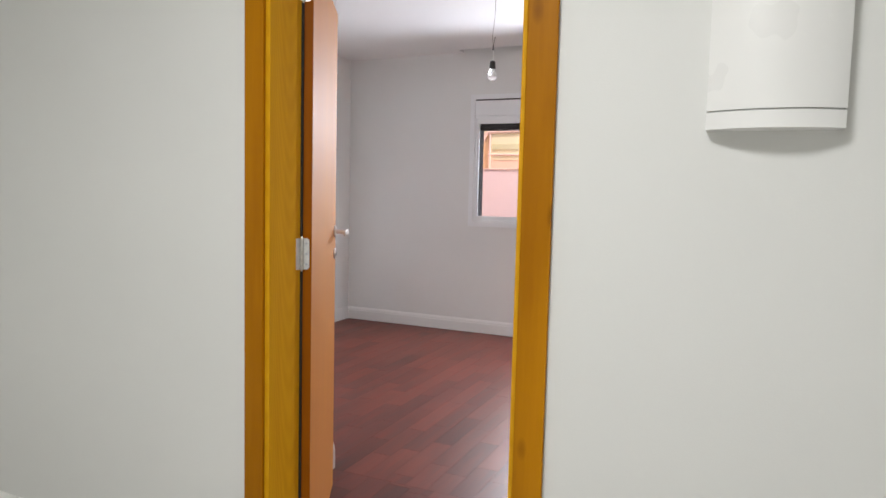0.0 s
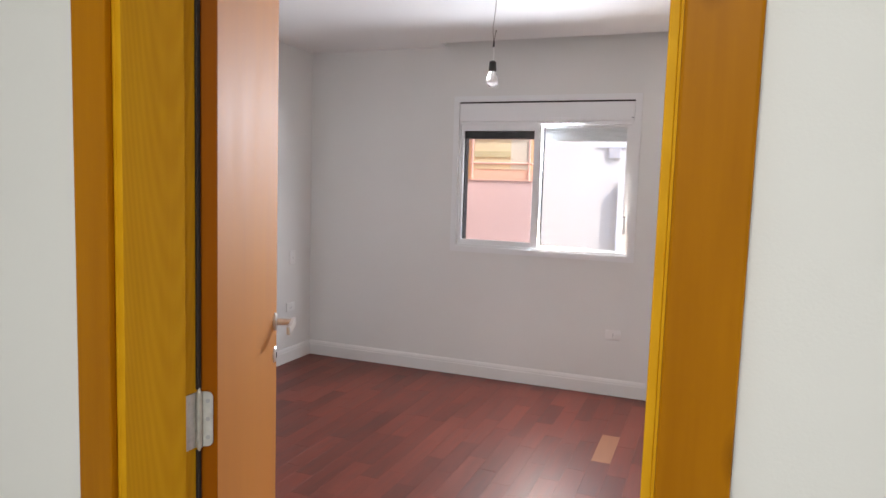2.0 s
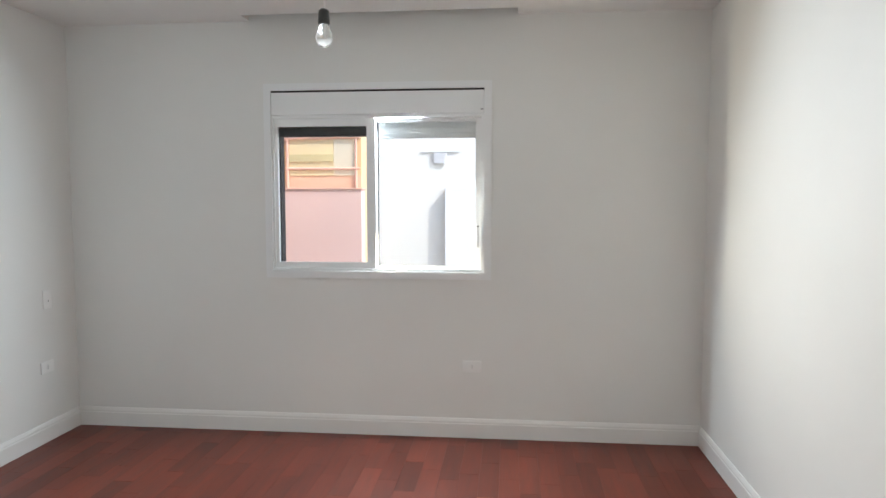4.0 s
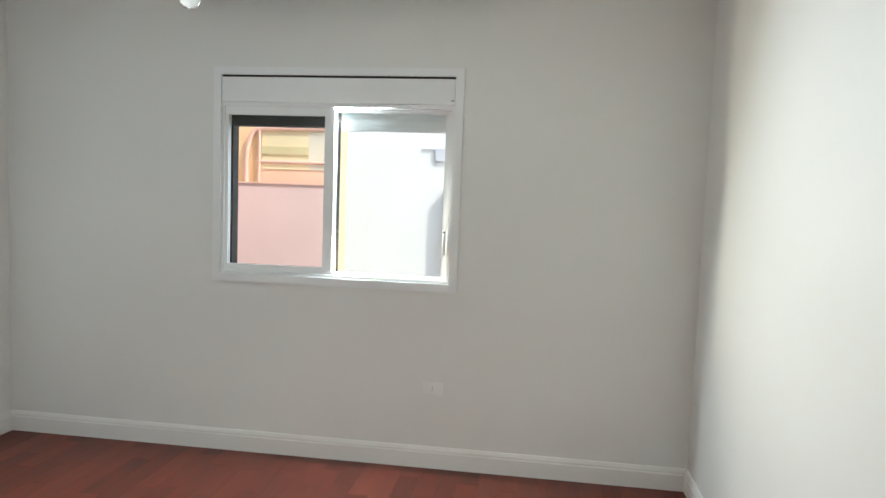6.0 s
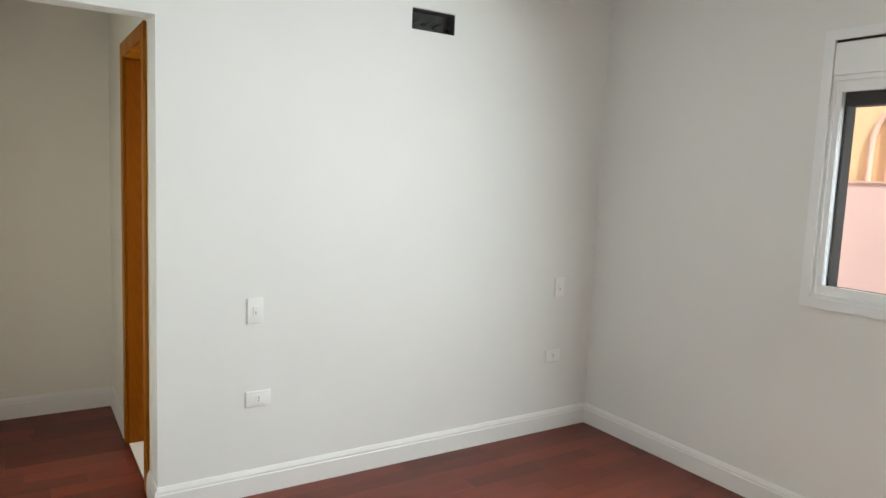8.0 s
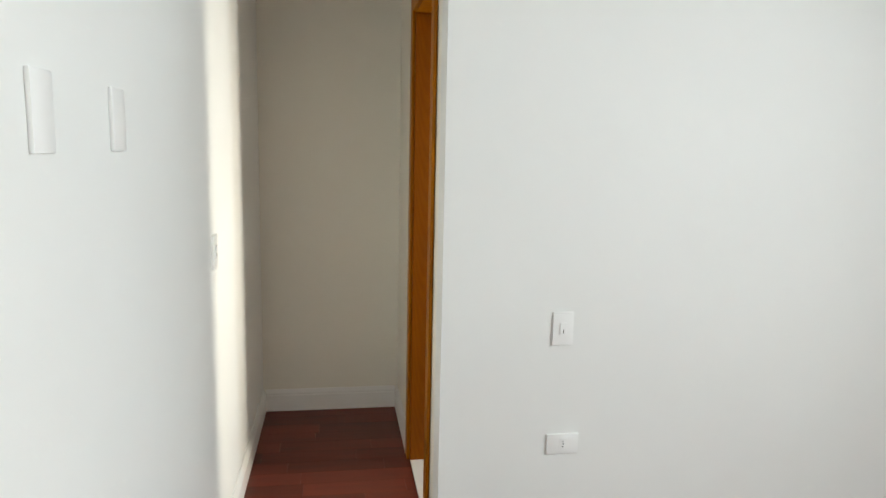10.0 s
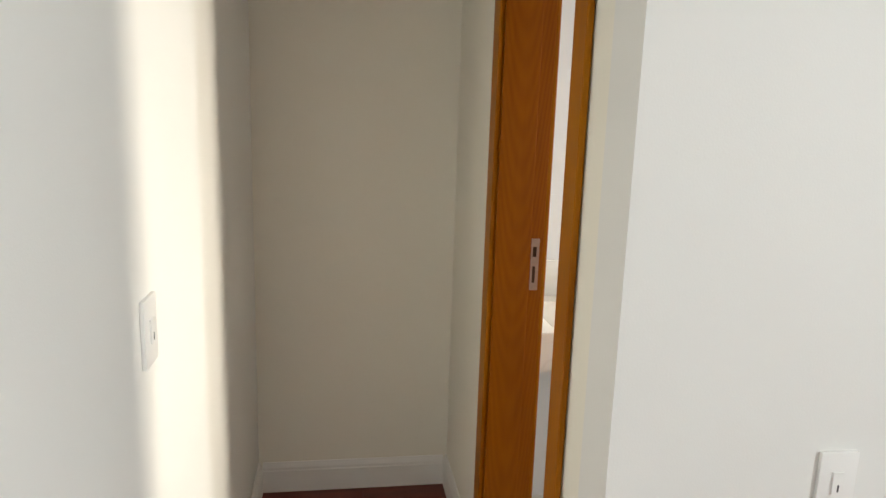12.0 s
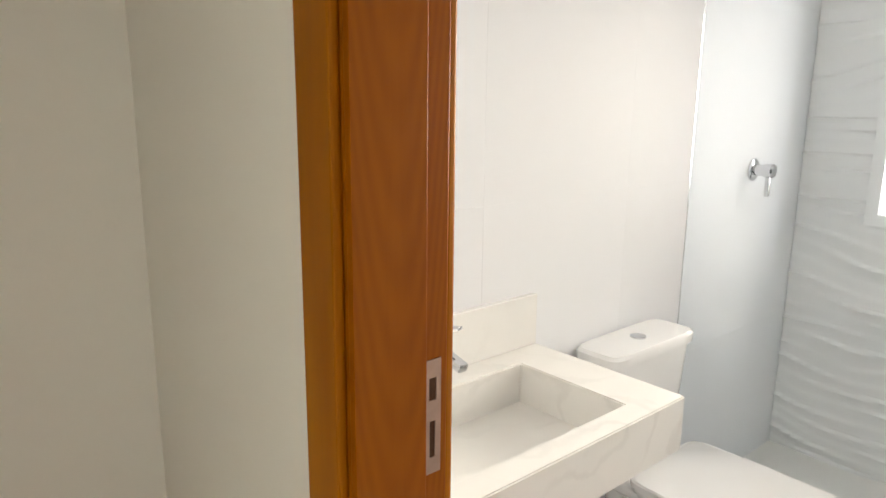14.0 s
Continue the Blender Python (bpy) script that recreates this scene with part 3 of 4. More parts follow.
def hinge(parent, z):
    """Rounded butt hinge: two leaves and a knuckle."""
    for ang, nm in ((0, "hinge_leaf"), (1, "hinge_leaf")):
        bm = bmesh.new()
        w, h, r = 0.031, 0.051, 0.010
        outline = [(0, -h), (w - r, -h), *[(w - r + r * math.sin(a), -h + r - r * math.cos(a)) for a in (0.5, 1.0)], (w, -h + r), (w, h - r),
                   *[(w - r + r * math.cos(a), h - r + r * math.sin(a)) for a in (0.5, 1.0)], (w - r, h), (0, h)]
        add_prism(bm, outline, 0, 0.002)
        if ang == 0:
            m = pose(0.004, -0.0022, z) @ Matrix(((1, 0, 0, 0), (0, 0, -1, 0), (0, 1, 0, 0), (0, 0, 0, 1)))
        else:
            m = pose(-0.001, -0.004, z, 0, 0, -24) @ Matrix(((0, 0, 1, 0), (-1, 0, 0, 0), (0, 1, 0, 0), (0, 0, 0, 1)))
        bmesh.ops.transform(bm, verts=bm.verts, matrix=m)
        lf = part(nm, bm, HINGE, parent)
        if ang == 0:
            for dz in (-0.034, 0.0, 0.034):
                part("screw", add_rod(bmesh.new(), (0.026, -0.0050, z + dz), (0.026, -0.0040, z + dz), 0.0040, 12), GREY_METAL, lf, "dark countersunk screw")
    bm = add_rod(bmesh.new(), (0.0115, -0.0075, z - 0.051), (0.0115, -0.0075, z + 0.051), 0.0058, 14)
    add_rod(bm, (0.0115, -0.0075, z + 0.051), (0.0115, -0.0075, z + 0.058), 0.0045, 14, 0.002)
    add_rod(bm, (0.0115, -0.0075, z - 0.058), (0.0115, -0.0075, z - 0.051), 0.002, 14, 0.0045)
    part("hinge_knuckle", bm, HINGE, parent, smooth=True)


# local frame: y runs along the leaf from the hinge, x is the face seen from the entry
door = thing("door_1", (2.466, EY1 - 0.006, 0), 27.5, "peach varnished flush wooden door standing open on steel hinges", "door")
part("leaf", box(0.0, 0.042, 0.004, 0.756, 0.012, 2.085, 0.0015), LEAF_WOOD, door)
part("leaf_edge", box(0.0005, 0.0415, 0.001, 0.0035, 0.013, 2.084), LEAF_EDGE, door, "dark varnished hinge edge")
lever(door, 0.703, 1.160, 0.042, 1)
lever(door, 0.703, 1.160, 0.0, -1)
for hz in (0.22, 1.127, 1.98):
    hinge(door, hz)


# ---------------------------------------------------------------- bedroom window
def bedroom_window():
    x0, x1, z0, z1 = WIN
    w = tagged(new("window_1"), "white aluminium sliding window with integrated roller shutter box", "window", kind="structure")
    bm = slab("y", -0.014, -0.0025, 1.343, 2.806, 1.027, 2.272, [(x0 + 0.004, x1 - 0.004, z0 + 0.004, z1 - 0.004)])
    part("window_trim", bm, ALU, w)
    # shutter box, a hair behind the trim, with the dark slit above it
    part("shutter_box", box(x0 + 0.006, x1 - 0.006, -0.006, 0.10, 2.074, 2.216, 0.003), ALU, w, "white roller shutter box cover")
    part("shutter_slit", box(x0 + 0.003, x1 - 0.003, 0.004, 0.09, 2.2165, z1 - 0.003), BLACK_ALU, w, "dark slit above the shutter box")
    bm = box(2.735, 2.753, -0.0085, -0.0055, 2.093, 2.101, 0.001)
    part("maker_plate", bm, GREY_METAL, w, "small grey badge")
    # outer frame
    bm = slab("y", 0.006, 0.10, x0 + 0.002, x1 - 0.002, z0 + 0.002, 2.0735, [(1.400, 2.738, 1.090, 2.052)])
    part("window_frame", bm, ALU, w)
    # left sash with pane and its dark track behind
    s = part("sash", slab("y", 0.018, 0.045, 1.401, 2.064, 1.0905, 2.0515, [(1.422, 2.006, 1.128, 2.003)]), ALU, w, "white aluminium sash with meeting stile")
    g = part("pane", box(1.4225, 2.0055, 0.030, 0.034, 1.1285, 2.0025), GLASS, s)
    g.visible_shadow = False
    bm = slab("y", 0.102, 0.176, x0 + 0.002, 2.055, 1.072, 2.10, [(1.412, 2.054, 1.114, 1.948)])
    part("shutter_guide", bm, BLACK_ALU, w, "black shutter guide round the opening")
    s = part("sash", slab("y", 0.056, 0.083, 2.026, 2.737, 1.0905, 2.0515, [(2.064, 2.702, 1.102, 2.030)]), ALU, w, "white aluminium sash")
    g = part("pane", box(2.0645, 2.7015, 0.068, 0.072, 1.1025, 2.0295), GLASS, s)
    g.visible_shadow = False
    bm = bmesh.new()
    for k in range(4):
        add_box(bm, 2.075, 2.735, 0.115, 0.127, 1.930 + 0.034 * k, 1.9635 + 0.034 * k, 0.0015)
    part("shutter_slat", bm, ALU, w, "lowest slats of the raised roller shutter")
    # pull handle on the right jamb
    bm = box(2.712, 2.730, -0.006, 0.014, 1.235, 1.375, 0.004)
    add_box(bm, 2.715, 2.727, -0.016, -0.006, 1.25, 1.36, 0.004)
    h = part("sash_handle", bm, ALU, w, "white aluminium pull handle")
    part("handle_catch", box(2.716, 2.726, -0.0175, -0.012, 1.362, 1.371), BLACK_ALU, h)
    part("window_sill", box(x0 - 0.02, x1 + 0.02, 0.102, 0.215, z0 - 0.03, z0 + 0.0015, 0.003), MARBLE, w, "pale stone outer sill")


bedroom_window()


# ---------------------------------------------------------------- wall plates
def wall_plate(at, rz, upright, kind, group="wall plates"):
    """4x2 plate on a wall; local -y faces the room."""
    names = {"socket": ("socket_plate", "white plastic power socket plate low on the wall", "power socket"),
             "switch": ("switch_plate", "white plastic light switch plate on the wall", "light switch"),
             "blank": ("blank_plate", "white plastic blank cover plate high on the wall", "cover plate")}
    nm, label, cat = names[kind]
    t = thing(nm, at, rz, label, cat, group)
    w, h = (0.0375, 0.059) if upright else (0.059, 0.0375)
    part("plate", box(-w, w, -0.008, 0, -h, h, 0.003), PLASTIC, t, smooth=True)
    if kind == "socket":
        m = part("module", box(-0.0125, 0.0125, -0.0095, -0.0078, -0.0215, 0.0215, 0.001), PLASTIC, t)
        bm = bmesh.new()
        for dz in (-0.0095, 0.0, 0.0095):
            add_rod(bm, (0.002 if dz == 0 else 0, -0.0105, dz), (0.002 if dz == 0 else 0, -0.0094, dz), 0.0024, 10)
        part("pin_hole", bm, PLASTIC_DARK, m)
    elif kind == "switch":
        bm = box(-0.0115, 0.0115, -0.0115, -0.0078, -0.021, 0.021, 0.001)
        m = part("rocker", bm, PLASTIC, t)
        part("rocker_mark", box(-0.0015, 0.0015, -0.0121, -0.0114, -0.016, -0.003), PLASTIC_DARK, m)
    return t


wall_plate((2.687, 0, 0.466), 0, False, "socket")
wall_plate((0, -2.153, 0.471), 90, False, "socket")
wall_plate((0, -2.171, 0.897), 90, True, "switch")
wall_plate((0, -0.310, 0.474), 90, False, "socket")
wall_plate((0, -0.286, 0.903), 90, True, "switch")
wall_plate((1.157, SY, 1.553), 180, True, "blank")
wall_plate((0.816, SY, 1.553), 180, True, "blank")
wall_plate((-0.16, SY, 1.146), 180, True, "switch")

# air-conditioner outlet: an open rough recess in the wall
n = thing("pipe_recess", (-0.06, -1.259, 2.34), 0, "rough dark cement recess for air conditioning pipes", "wall recess")
part("recess_back", box(-0.015, 0.0, -0.129, 0.129, -0.053, 0.053), CEMENT, n)
bm = bmesh.new()
for k in range(4):
    y = -0.11 + 0.07 * k
    add_tube(bm, [(0.0, y, -0.02 + 0.01 * (k % 2)), (0.02, y + 0.015, -0.012), (0.028, y + 0.05, 0.004)], 0.007, 8)
part("pipe_stub", bm, CEMENT, n, "dark cut pipe ends", smooth=True)
bm = slab("x", 0.001, 0.0585, -0.1288, 0.1288, -0.0528, 0.0528, [(-0.1245, 0.1245, -0.049, 0.049)])
part("recess_edge", bm, CEMENT, n)


# ---------------------------------------------------------------- hanging bulb
def hanging_bulb(x, y, tip):
    t = thing("hanging_bulb", (x, y, tip), 0, "bare clear glass bulb in a black socket hanging on twisted wires", "light bulb")
    prof = [(0.002, 0.0), (0.012, 0.002), (0.021, 0.009), (0.027, 0.021), (0.0285, 0.032), (0.026, 0.045), (0.020, 0.058), (0.0145, 0.070), (0.0135, 0.080)]
    b = part("bulb", lathe(prof, 28), BULB_GLASS, t, "clear glass bulb", smooth=True)
    b.visible_shadow = False
    bm = add_rod(bmesh.new(), (0, 0, 0.03), (0, 0, 0.078), 0.003, 8, 0.005)
    add_tube(bm, [(-0.009, 0, 0.034), (-0.004, 0, 0.028), (0.004, 0, 0.028), (0.009, 0, 0.034)], 0.0008, 6)
    part("filament_stem", bm, PLASTIC, b)
    part("socket", lathe([(0.0185, 0.072), (0.0195, 0.076), (0.0175, 0.100), (0.0165, 0.116), (0.011, 0.121), (0.004, 0.123)], 24), BLACK, t, "black bakelite lamp socket", smooth=True)
    top = H - tip
    part("pigtail", add_tube(bmesh.new(), [(0, 0, 0.12), (0.003, 0, 0.15), (0.001, 0, 0.188)], 0.0028, 8), PLASTIC, t, "pale insulated pigtail", smooth=True)
    part("wire_joint", add_rod(bmesh.new(), (0.001, 0, 0.185), (0.002, 0, 0.213), 0.0052, 10, 0.0035), BLACK, t, "taped wire joint", smooth=True)
    long_wire = [(0.002, 0, 0.21), (-0.005, 0.002, 0.25), (-0.006, 0.002, 0.278), (-0.001, 0.001, 0.31), (0.006, -0.002, 0.37), (0.009, 0, 0.43), (0.004, 0.003, 0.52), (0.0, 0, top)]
    part("wire", add_tube(bmesh.new(), long_wire, 0.0014, 6), WIRE, t, smooth=True)
    bm = add_tube(bmesh.new(), [(0.002, 0, 0.21), (0.007, 0, 0.235), (0.010, 0, 0.256)], 0.0014, 6)
    add_rod(bm, (0.010, 0, 0.254), (0.013, 0, 0.262), 0.0026, 8)
    part("wire", bm, WIRE, t, "cut wire end", smooth=True)
    return t


hanging_bulb(2.317, -2.073, 2.030)


# ---------------------------------------------------------------- corridor unit and lamp
def bowed(w, d0, d1, n=16):
    """Plan outline: flat back, bowed front towards -y."""
    front = [(-w + 2 * w * k / n, -d0 - (d1 - d0) * math.cos(math.pi / 2 * (2 * k / n - 1)) ** 0.8) for k in range(n + 1)]
    return [(w, 0), (-w, 0)] + front


u = thing("wall_unit", (3.832, EY0, 1.487), 0, "white glossy plastic wall unit with a bowed front", "wall unit")
bm = add_prism(bmesh.new(), bowed(0.134, 0.035, 0.074), 0.0, 0.036)
part("lower_cover", bm, PLASTIC, u, smooth=True)
bm = add_prism(bmesh.new(), bowed(0.131, 0.033, 0.071), 0.0365, 0.0395)
part("seam", bm, SEAM, u, "grey seam between the covers", smooth=True)
bm = add_prism(bmesh.new(), bowed(0.134, 0.035, 0.074), 0.040, 0.46)
part("upper_cover", bm, PLASTIC, u, smooth=True)

cl = thing("ceiling_lamp", (3.15, -6.0, H), 0, "round white ceiling lamp lighting the corridor", "ceiling lamp")
part("lamp_base", lathe([(0.15, -0.03), (0.155, -0.02), (0.155, 0.0)], 32), PLASTIC, cl, smooth=True)
part("diffuser", lathe([(0.02, -0.075), (0.09, -0.068), (0.13, -0.05), (0.145, -0.031)], 32), glowing("lamp_diffuser", (1.0, 0.97, 0.9), 2.0), cl, "glowing opal diffuser", smooth=True)


# ---------------------------------------------------------------- bathroom
def bathroom_window():
    x0, x1, z0, z1 = BWIN
    w = tagged(new("window_2"), "white aluminium bathroom window set in the shower wall", "window", kind="structure")
    bm = slab("y", BN - 0.022, BN + 0.028, x0 - 0.045, x1 + 0.045, z0 - 0.045, z1 + 0.045, [(x0, x1, z0, z1)])
    part("window_trim", bm, ALU, w)
    bm = slab("y", 0.11, 0.15, x0 + 0.001, x1 - 0.001, z0 + 0.001, z1 - 0.001, [(x0 + 0.04, x1 - 0.04, z0 + 0.04, z1 - 0.04)])
    part("window_frame", bm, ALU, w)


bathroom_window()

# large wall tiles, each a piece
tiles = tagged(new("bath_wall_tiles"), "large glossy white wall tiles with fine joints", "wall tiles", kind="structure")
tile_mesh = {}


def tile_piece(ln, ht):
    key = (round(ln, 3), round(ht, 3))
    if key not in tile_mesh:
        me = bpy.data.meshes.new("tile")
        b = box(0, 0.0075, 0.0001, ln - 0.0001, 0.0001, ht - 0.0001, 0.0002, 1)
        b.to_mesh(me)
        b.free()
        me.materials.append(TILE)
        tile_mesh[key] = me
    return tile_mesh[key]


ty, tz = 0.60, 0.62
y = -2.45
while y < BN + 0.01:
    ln = min(ty, BN + 0.03 - y)
    z = 0.0
    while z < 2.49:
        ht = min(tz, 2.5 - z)
        ob = new("tile", tile_piece(ln, ht))
        ob.location = (BX - 0.0076, y, z)
        ob.parent = tiles
        z += tz
    y += ty


def wave_wall():
    """Relief tiles with flowing, nearly level ridges, cut round the window."""
    w = tagged(new("wave_tiles"), "matt white relief tiles with flowing horizontal waves", "wall tiles", kind="structure")
    x0, x1, z0, z1 = BWIN

    def height(x, z):
        s = 0.030 * math.sin(6.0 * x + 2.2 * z) + 0.024 * math.sin(3.1 * x - 2.3 + 5 * z) + 0.05 * noise.noise((x * 3.4, z * 4.2, 1.7))
        ph = (z + s) / 0.060
        r = ph % 1.0
        saw = r ** 1.6 if r < 0.86 else (0.86 ** 1.6) * (1 - r) / 0.14
        amp = 0.55 + 0.45 * math.sin(8 * x + 2.1 * math.floor(ph))
        return -0.021 * saw * max(0.15, amp)

    tw, th = 0.33, 0.625
    xs = [BX + 0.002 + tw * k for k in range(5)]
    zs = [th * k for k in range(5)]
    for i in range(len(xs) - 1):
        for j in range(len(zs) - 1):
            a, b, c, d = xs[i], min(xs[i + 1], -0.13) - 0.0008, zs[j], min(zs[j + 1], 2.5) - 0.0008
            bm = bmesh.new()
            nx, nz = 22, 62
            grid = [[bm.verts.new((a + (b - a) * p / nx, BN + 0.02 + height(a + (b - a) * p / nx, c + (d - c) * q / nz), c + (d - c) * q / nz)) for q in range(nz + 1)] for p in range(nx + 1)]
            for p in range(nx):
                for q in range(nz):
                    mx, mz = a + (b - a) * (p + 0.5) / nx, c + (d - c) * (q + 0.5) / nz
                    if x0 - 0.03 < mx < x1 + 0.03 and z0 - 0.03 < mz < z1 + 0.03:
                        continue
                    bm.faces.new((grid[p][q], grid[p + 1][q], grid[p + 1][q + 1], grid[p][q + 1]))
            part("relief_tile", bm, WAVE_TILE, w, smooth=True)


wave_wall()


def washbasin():
    """Thick marble slab with a carved rectangular bowl, and its upstand."""
    t = thing("washbasin", (BX, -1.655, 0.718), 0, "thick white marble washbasin slab with carved rectangular bowl", "washbasin")
    x1, y0, top = 0.460, -0.793, 0.132
    bx0, bx1, by0, by1, bz = 0.092, 0.398, -0.70, -0.142, 0.030
    bm = slab("z", 0.0, top, 0.001, x1, y0, 0.0, [(bx0, bx1, by0, by1)])
    bmesh.ops.bevel(bm, geom=[e for e in bm.edges if e.calc_face_angle(0) > 0.5], offset=0.003, segments=2, affect="EDGES")
    part("slab", bm, MARBLE, t)
    part("bowl_floor", box(bx0 + 0.0, bx1 - 0.0, by0, by1, 0.002, bz), MARBLE, t)
    part("upstand", box(0.0005, 0.018, y0, -0.004, top + 0.0005, top + 0.140, 0.002), MARBLE, t, "low marble upstand behind the basin")
    bm = add_rod(bmesh.new(), (0.212, -0.378, -0.168), (0.212, -0.378, 0.0), 0.013, 16)
    bmesh.ops.translate(bm, verts=bm.verts, vec=(0, 0, -0.0005))
    part("tail_pipe", bm, CHROME, t, "chrome waste pipe", smooth=True)
    bm = lathe([(0.007, -0.226), (0.012, -0.222), (0.034, -0.176), (0.036, -0.168), (0.030, -0.165)], 24)
    bmesh.ops.translate(bm, verts=bm.verts, vec=(0.212, -0.378, 0))
    part("waste_cup", bm, CHROME, t, "conical chrome waste cup under the basin", smooth=True)
    return t


washbasin()


def faucet(x, y, z):
    t = thing("faucet", (x, y, z), 0, "tall chrome single-lever faucet standing on the marble slab", "faucet")
    part("base_ring", lathe([(0.025, 0), (0.025, 0.005), (0.0215, 0.007)], 24), CHROME, t, smooth=True)
    part("body", lathe([(0.0205, 0.0065), (0.0205, 0.118), (0.019, 0.122)], 24), CHROME, t, smooth=True)
    bm = box(-0.0, 0.115, -0.013, 0.013, -0.010, 0.010, 0.005)
    bmesh.ops.transform(bm, verts=bm.verts, matrix=pose(0.0, 0, 0.100, 0, 14, 0))
    part("spout", bm, CHROME, t, smooth=True)
    bm = box(-0.02, 0.075, -0.012, 0.012, -0.004, 0.004, 0.0025)
    bmesh.ops.transform(bm, verts=bm.verts, matrix=pose(0.0, 0, 0.136, 0, -8, 20))
    part("lever", bm, CHROME, t, smooth=True)
    part("neck", lathe([(0.014, 0.121), (0.014, 0.134)], 20), CHROME, t, smooth=True)
    return t


faucet(BX + 0.050, -2.055, 0.851)


def loft(sections, n=28):
    """Superellipse sections (z, cx, cy, rx, ry, power), joined from bottom to top."""
    bm = bmesh.new()
    rings = []
    for z, cx, cy, rx, ry, pw in sections:
        ring = []
        for k in range(n):
            a = 2 * math.pi * k / n
            c, s = math.cos(a), math.sin(a)
            ring.append(bm.verts.new((cx + rx * math.copysign(abs(c) ** pw, c), cy + ry * math.copysign(abs(s) ** pw, s), z)))
        rings.append(ring)
    for a, b in zip(rings, rings[1:]):
        for k in range(n):
            bm.faces.new((a[k], a[(k + 1) % n], b[(k + 1) % n], b[k]))
    bm.faces.new(rings[0][::-1])
    bm.faces.new(rings[-1])
    bmesh.ops.recalc_face_normals(bm, faces=bm.faces)
    return bm


def toilet(y):
    t = thing("toilet", (BX, y, 0), 0, "white porcelain toilet with square closed lid and low tank", "toilet")
    part("bowl", loft([(0.0, 0.33, 0, 0.25, 0.125, 0.45), (0.03, 0.33, 0, 0.245, 0.12, 0.45), (0.20, 0.34, 0, 0.265, 0.135, 0.42), (0.32, 0.37, 0, 0.295, 0.165, 0.38), (0.39, 0.385, 0, 0.288, 0.185, 0.34)]), PORCELAIN, t, smooth=True)
    part("rear_deck", box(0.004, 0.30, -0.178, 0.178, 0.388, 0.4145, 0.008, 3), PORCELAIN, t, "flat porcelain deck under the tank", smooth=True)
    part("rim", loft([(0.386, 0.43, 0, 0.243, 0.186, 0.34), (0.415, 0.43, 0, 0.245, 0.188, 0.32)]), PORCELAIN, t, smooth=True)
    part("seat", loft([(0.416, 0.435, 0, 0.245, 0.188, 0.30), (0.428, 0.435, 0, 0.245, 0.188, 0.30)]), PORCELAIN, t, smooth=True)
    part("lid", loft([(0.4295, 0.435, 0, 0.245, 0.19, 0.22), (0.446, 0.435, 0, 0.245, 0.19, 0.22), (0.451, 0.435, 0, 0.240, 0.185, 0.22)]), PORCELAIN, t, "closed square white lid", smooth=True)
    part("tank", loft([(0.4146, 0.075, 0, 0.060, 0.155, 0.4), (0.45, 0.076, 0, 0.068, 0.178, 0.35), (0.763, 0.080, 0, 0.073, 0.205, 0.3)]), PORCELAIN, t, smooth=True)
    part("tank_lid", loft([(0.764, 0.083, 0, 0.080, 0.215, 0.3), (0.790, 0.083, 0, 0.081, 0.217, 0.3), (0.800, 0.083, 0, 0.074, 0.209, 0.3)]), PORCELAIN, t, "white tank lid", smooth=True)
    bm = lathe([(0.024, 0.7995), (0.024, 0.8045), (0.020, 0.806), (0.004, 0.806)], 24)
    bmesh.ops.translate(bm, verts=bm.verts, vec=(0.085, 0.0, 0))
    part("flush_button", bm, CHROME, t, "round chrome flush button", smooth=True)
    bm = add_rod(bmesh.new(), (0.0, -0.23, 0.22), (0.045, -0.23, 0.22), 0.012, 14)
    add_rod(bm, (0.035, -0.23, 0.20), (0.035, -0.23, 0.26), 0.009, 12)
    add_rod(bm, (0.045, -0.23, 0.22), (0.062, -0.23, 0.22), 0.018, 14)
    part("supply_valve", bm, CHROME, t, "chrome supply valve", smooth=True)
    bm = add_tube(bmesh.new(), [(0.035, -0.23, 0.26), (0.042, -0.21, 0.32), (0.05, -0.17, 0.38), (0.06, -0.14, 0.405)], 0.0045, 8)
    part("supply_hose", bm, GREY_METAL, t, "braided grey supply hose", smooth=True)
    return t


toilet(-1.27)


def shower_valve(y, z):
    t = thing("shower_valve", (BX, y, z), 0, "chrome shower mixer valve with round plate and lever", "shower valve")
    def turned(bm):
        bmesh.ops.transform(bm, verts=bm.verts, matrix=pose(0, 0, 0, 0, 90, 0))
        return bm
    part("cover_plate", turned(lathe([(0.042, 0), (0.042, 0.005), (0.036, 0.010), (0.02, 0.011)], 28)), CHROME, t, smooth=True)
    part("body", turned(lathe([(0.021, 0.010), (0.021, 0.045), (0.026, 0.048), (0.026, 0.075), (0.022, 0.080)], 24)), CHROME, t, smooth=True)
    bm = box(0.052, 0.070, -0.008, 0.008, -0.095, 0.0, 0.005)
    part("lever", bm, CHROME, t, smooth=True)
    return t


shower_valve(-0.450, 1.255)

g = thing("shower_screen", (BX, -0.90, 0), 0, "clear fixed glass shower screen standing across the wall", "shower screen")
pn = part("pane", box(0.003, 0.80, -0.004, 0.004, 0.012, 1.95, 0.001), SHOWER_GLASS, g)
pn.visible_shadow = False
bm = bmesh.new()
add_box(bm, 0.003, 0.80, -0.010, 0.010, 0.0005, 0.0115)
part("floor_channel", bm, ALU, g, "white aluminium floor channel")


# ---------------------------------------------------------------- outside
ground = setting("ground", slab("z", -0.20, -0.13, -300, 300, -300, 300), PAVING, "paved yard ground", "ground")

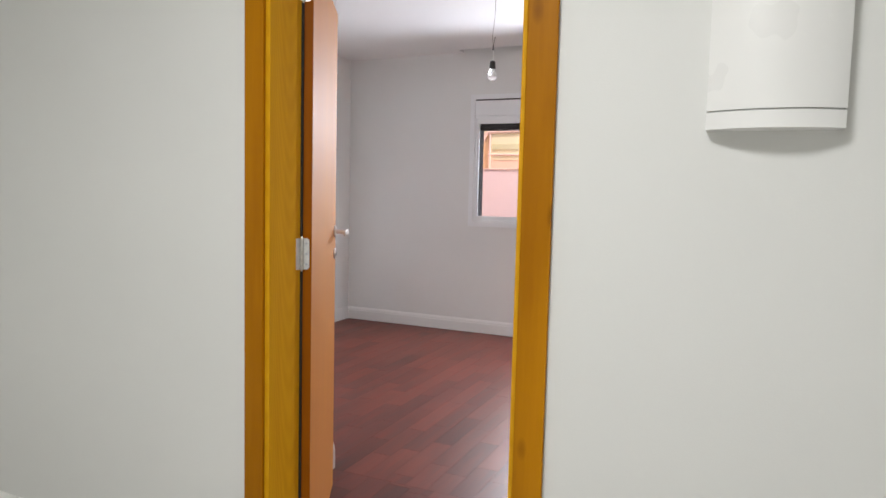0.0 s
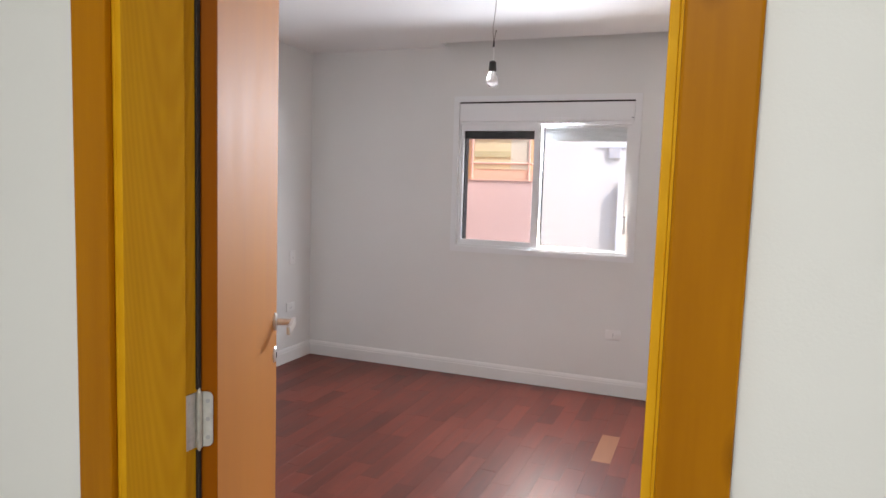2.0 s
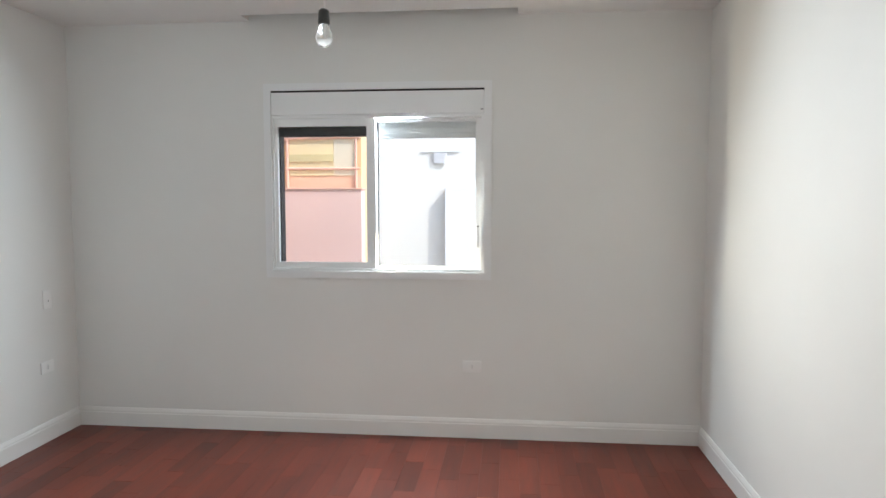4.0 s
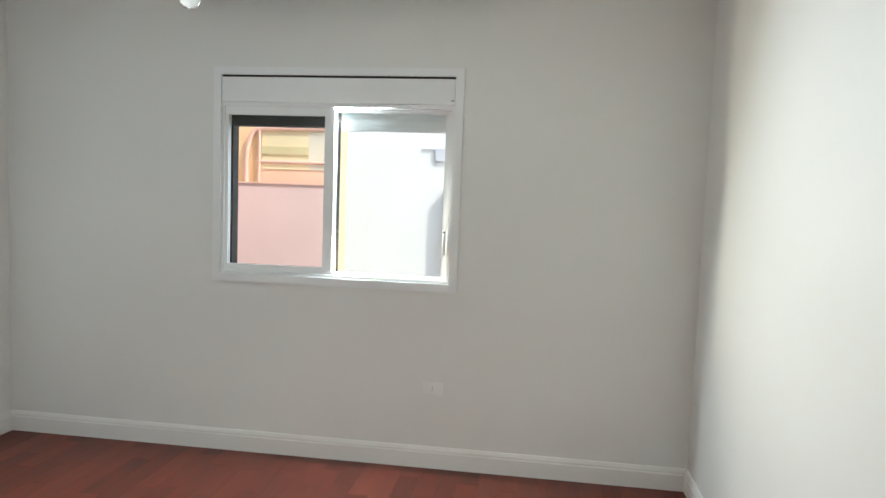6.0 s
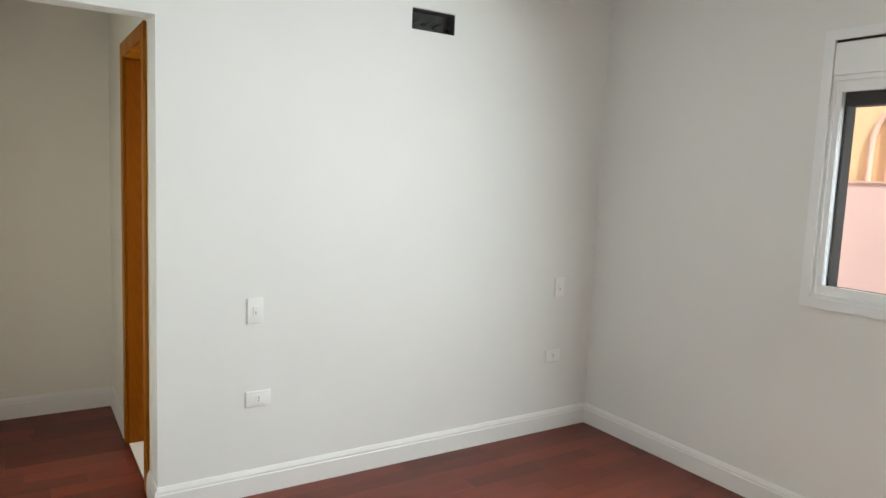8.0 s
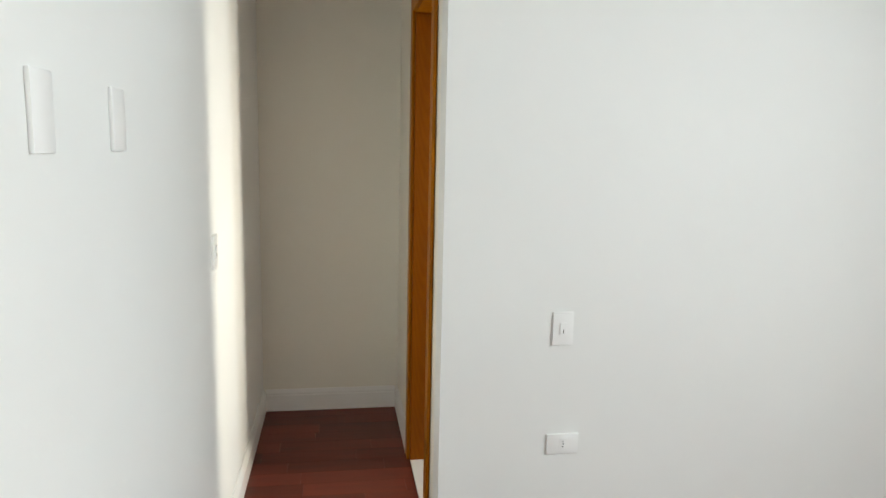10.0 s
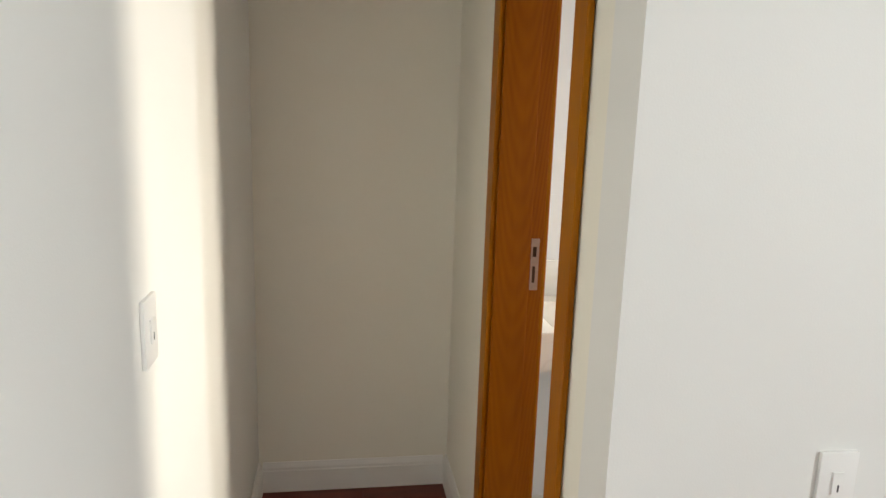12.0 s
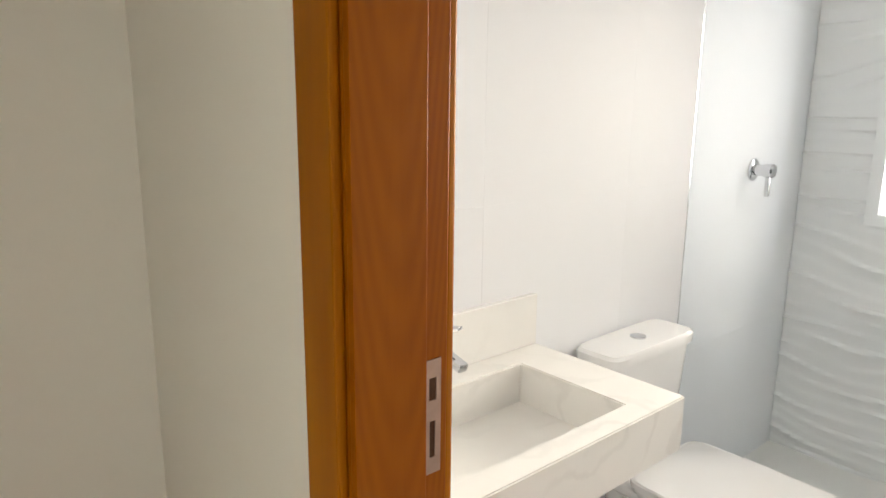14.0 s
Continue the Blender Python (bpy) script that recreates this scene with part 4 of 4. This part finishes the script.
bw = thing("boundary_wall", (1.705, 1.2, -0.13), 0, "pink rendered boundary wall with a thin coping", "boundary wall")
part("wall", box(-7.5, 0.0, 0.0, 0.14, 0, 1.745), PINK, bw)
part("coping", box(-7.5, 0.012, -0.012, 0.152, 1.7455, 1.760, 0.003), RAIL, bw)

ob_ = thing("orange_house", (0, 1.40, -0.13), 0, "orange rendered house with yellow shutters and a cream door", "house")
part("wall", slab("y", 0.0, 0.25, -6.0, 1.665, 0, 5.5), ORANGE, ob_)
part("lower_band", box(1.03, 1.664, -0.012, -0.0005, 1.2, 1.865), PALE_ORANGE, ob_, "pale orange wall band")
part("shutter", box(1.045, 1.43, -0.02, -0.001, 1.867, 2.55), YELLOW, ob_, "yellow shutter")
part("shutter_slat", box(1.045, 1.43, -0.032, -0.0205, 1.985, 2.045), OLIVE, ob_, "olive shutter slat")
part("door", box(1.432, 1.61, -0.02, -0.001, 1.867, 2.6), PALE_DOOR, ob_, "cream painted door")
part("roof", box(-6.2, 1.72, -0.15, 0.4, 5.5, 5.62), ROOFING, ob_)

rl = thing("balcony_rail", (0, 1.372, -0.13), 0, "brown tubular rail with a rounded corner by the orange house", "railing")
arch = [(0.92, 0, 1.60), (0.925, 0, 1.85)] + [(0.925 + 0.10 * (1 - math.cos(a)), 0, 1.95 + 0.235 * math.sin(a)) for a in (0.0, 0.35, 0.7, 1.05, 1.4, 1.57)] + [(1.66, 0, 2.19)]
part("arch_tube", add_tube(bmesh.new(), arch, 0.018, 10), RAIL, rl, smooth=True)
part("inner_post", add_rod(bmesh.new(), (1.03, 0, 1.60), (1.03, 0, 2.18), 0.013, 10), RAIL, rl, smooth=True)
part("hand_rail", add_rod(bmesh.new(), (1.01, 0, 1.925), (1.66, 0, 1.925), 0.012, 10), RAIL, rl, smooth=True)
part("end_post", add_rod(bmesh.new(), (1.625, 0, 1.60), (1.625, 0, 2.18), 0.011, 10), RAIL, rl, smooth=True)

wh = thing("white_building", (0, 5.1, -0.13), 0, "white rendered neighbouring building with a projecting white block", "building")
part("wall", slab("y", 0.0, 5.0, -8.0, 9.0, 0, 6.5, [(4.2, 5.2, 1.2, 2.4), (6.4, 7.4, 1.2, 2.4)]), WHITE_WALL, wh)
part("projecting_block", box(2.04, 4.1, -0.15, -0.001, 0, 1.815), SHADED_WHITE_WALL, wh, "white projecting block with bluish shade in its colour")
part("window", box(4.2, 5.2, 0.1, 0.14, 1.2, 2.4), GREY_METAL, wh)
part("window", box(6.4, 7.4, 0.1, 0.14, 1.2, 2.4), GREY_METAL, wh)
part("roof", box(-8.2, 9.2, -0.1, 5.1, 6.5, 6.65), ROOFING, wh)
wl = thing("wall_lantern", (1.95, 5.1, 2.05), 0, "grey metal wall lantern under a thin canopy bar", "wall lamp")
part("canopy", box(-0.265, 0.265, -0.022, -0.001, 0.128, 0.146, 0.004), LANTERN, wl)
part("lantern_body", loft([(-0.02, 0, -0.022, 0.085, 0.018, 0.4), (0.124, 0, -0.022, 0.10, 0.020, 0.4)], 20), LANTERN, wl, smooth=True)


# ---------------------------------------------------------------- hardwood boards
def boards(name, x0, x1, y0, y1, label, pitch=0.1105, seed=3):
    rng = random.Random(seed)
    f = tagged(new(name), label, "floor", kind="structure")
    made = {}
    nrow = math.ceil((x1 - x0) / pitch - 1e-6)
    for i in range(nrow):
        a, b = x0 + i * pitch, min(x0 + (i + 1) * pitch, x1)
        pale = name == "floor" and i == 25
        y = y0 - (0.240 if pale else rng.uniform(0.0, 0.42))
        while y < y1 - 0.02:
            ln = 0.455 if pale else rng.choice((0.40, 0.455, 0.455, 0.51, 0.56))
            c, d = max(y, y0), min(y + ln, y1)
            y += ln
            if d - c < 0.01:
                continue
            is_pale = pale and c < -1.1 < d
            key = (round(b - a, 4), round(d - c, 4), is_pale)
            if key not in made:
                me = bpy.data.meshes.new("plank")
                bm = box(0.0002, key[0] - 0.0002, 0.0002, key[1] - 0.0002, -0.0155, 0, 0.0005, 1)
                bm.to_mesh(me)
                bm.free()
                me.materials.append(PALE_PLANK if is_pale else PLANK)
                made[key] = me
            ob = new("plank", made[key])
            ob.location = (a, c, rng.uniform(-0.0003, 0.0))
            ob.parent = f
    return f


boards("floor", 0.0, RX, SY, 0.0, "reddish brown hardwood strip floor with a satin varnish")
boards("floor_entry", RETX, RX, EY1, SY, "reddish brown hardwood strip floor inside the door", seed=5)
boards("floor_passage", PX, 0.0, SY, PN, "reddish brown hardwood strip floor of the passage", seed=8)
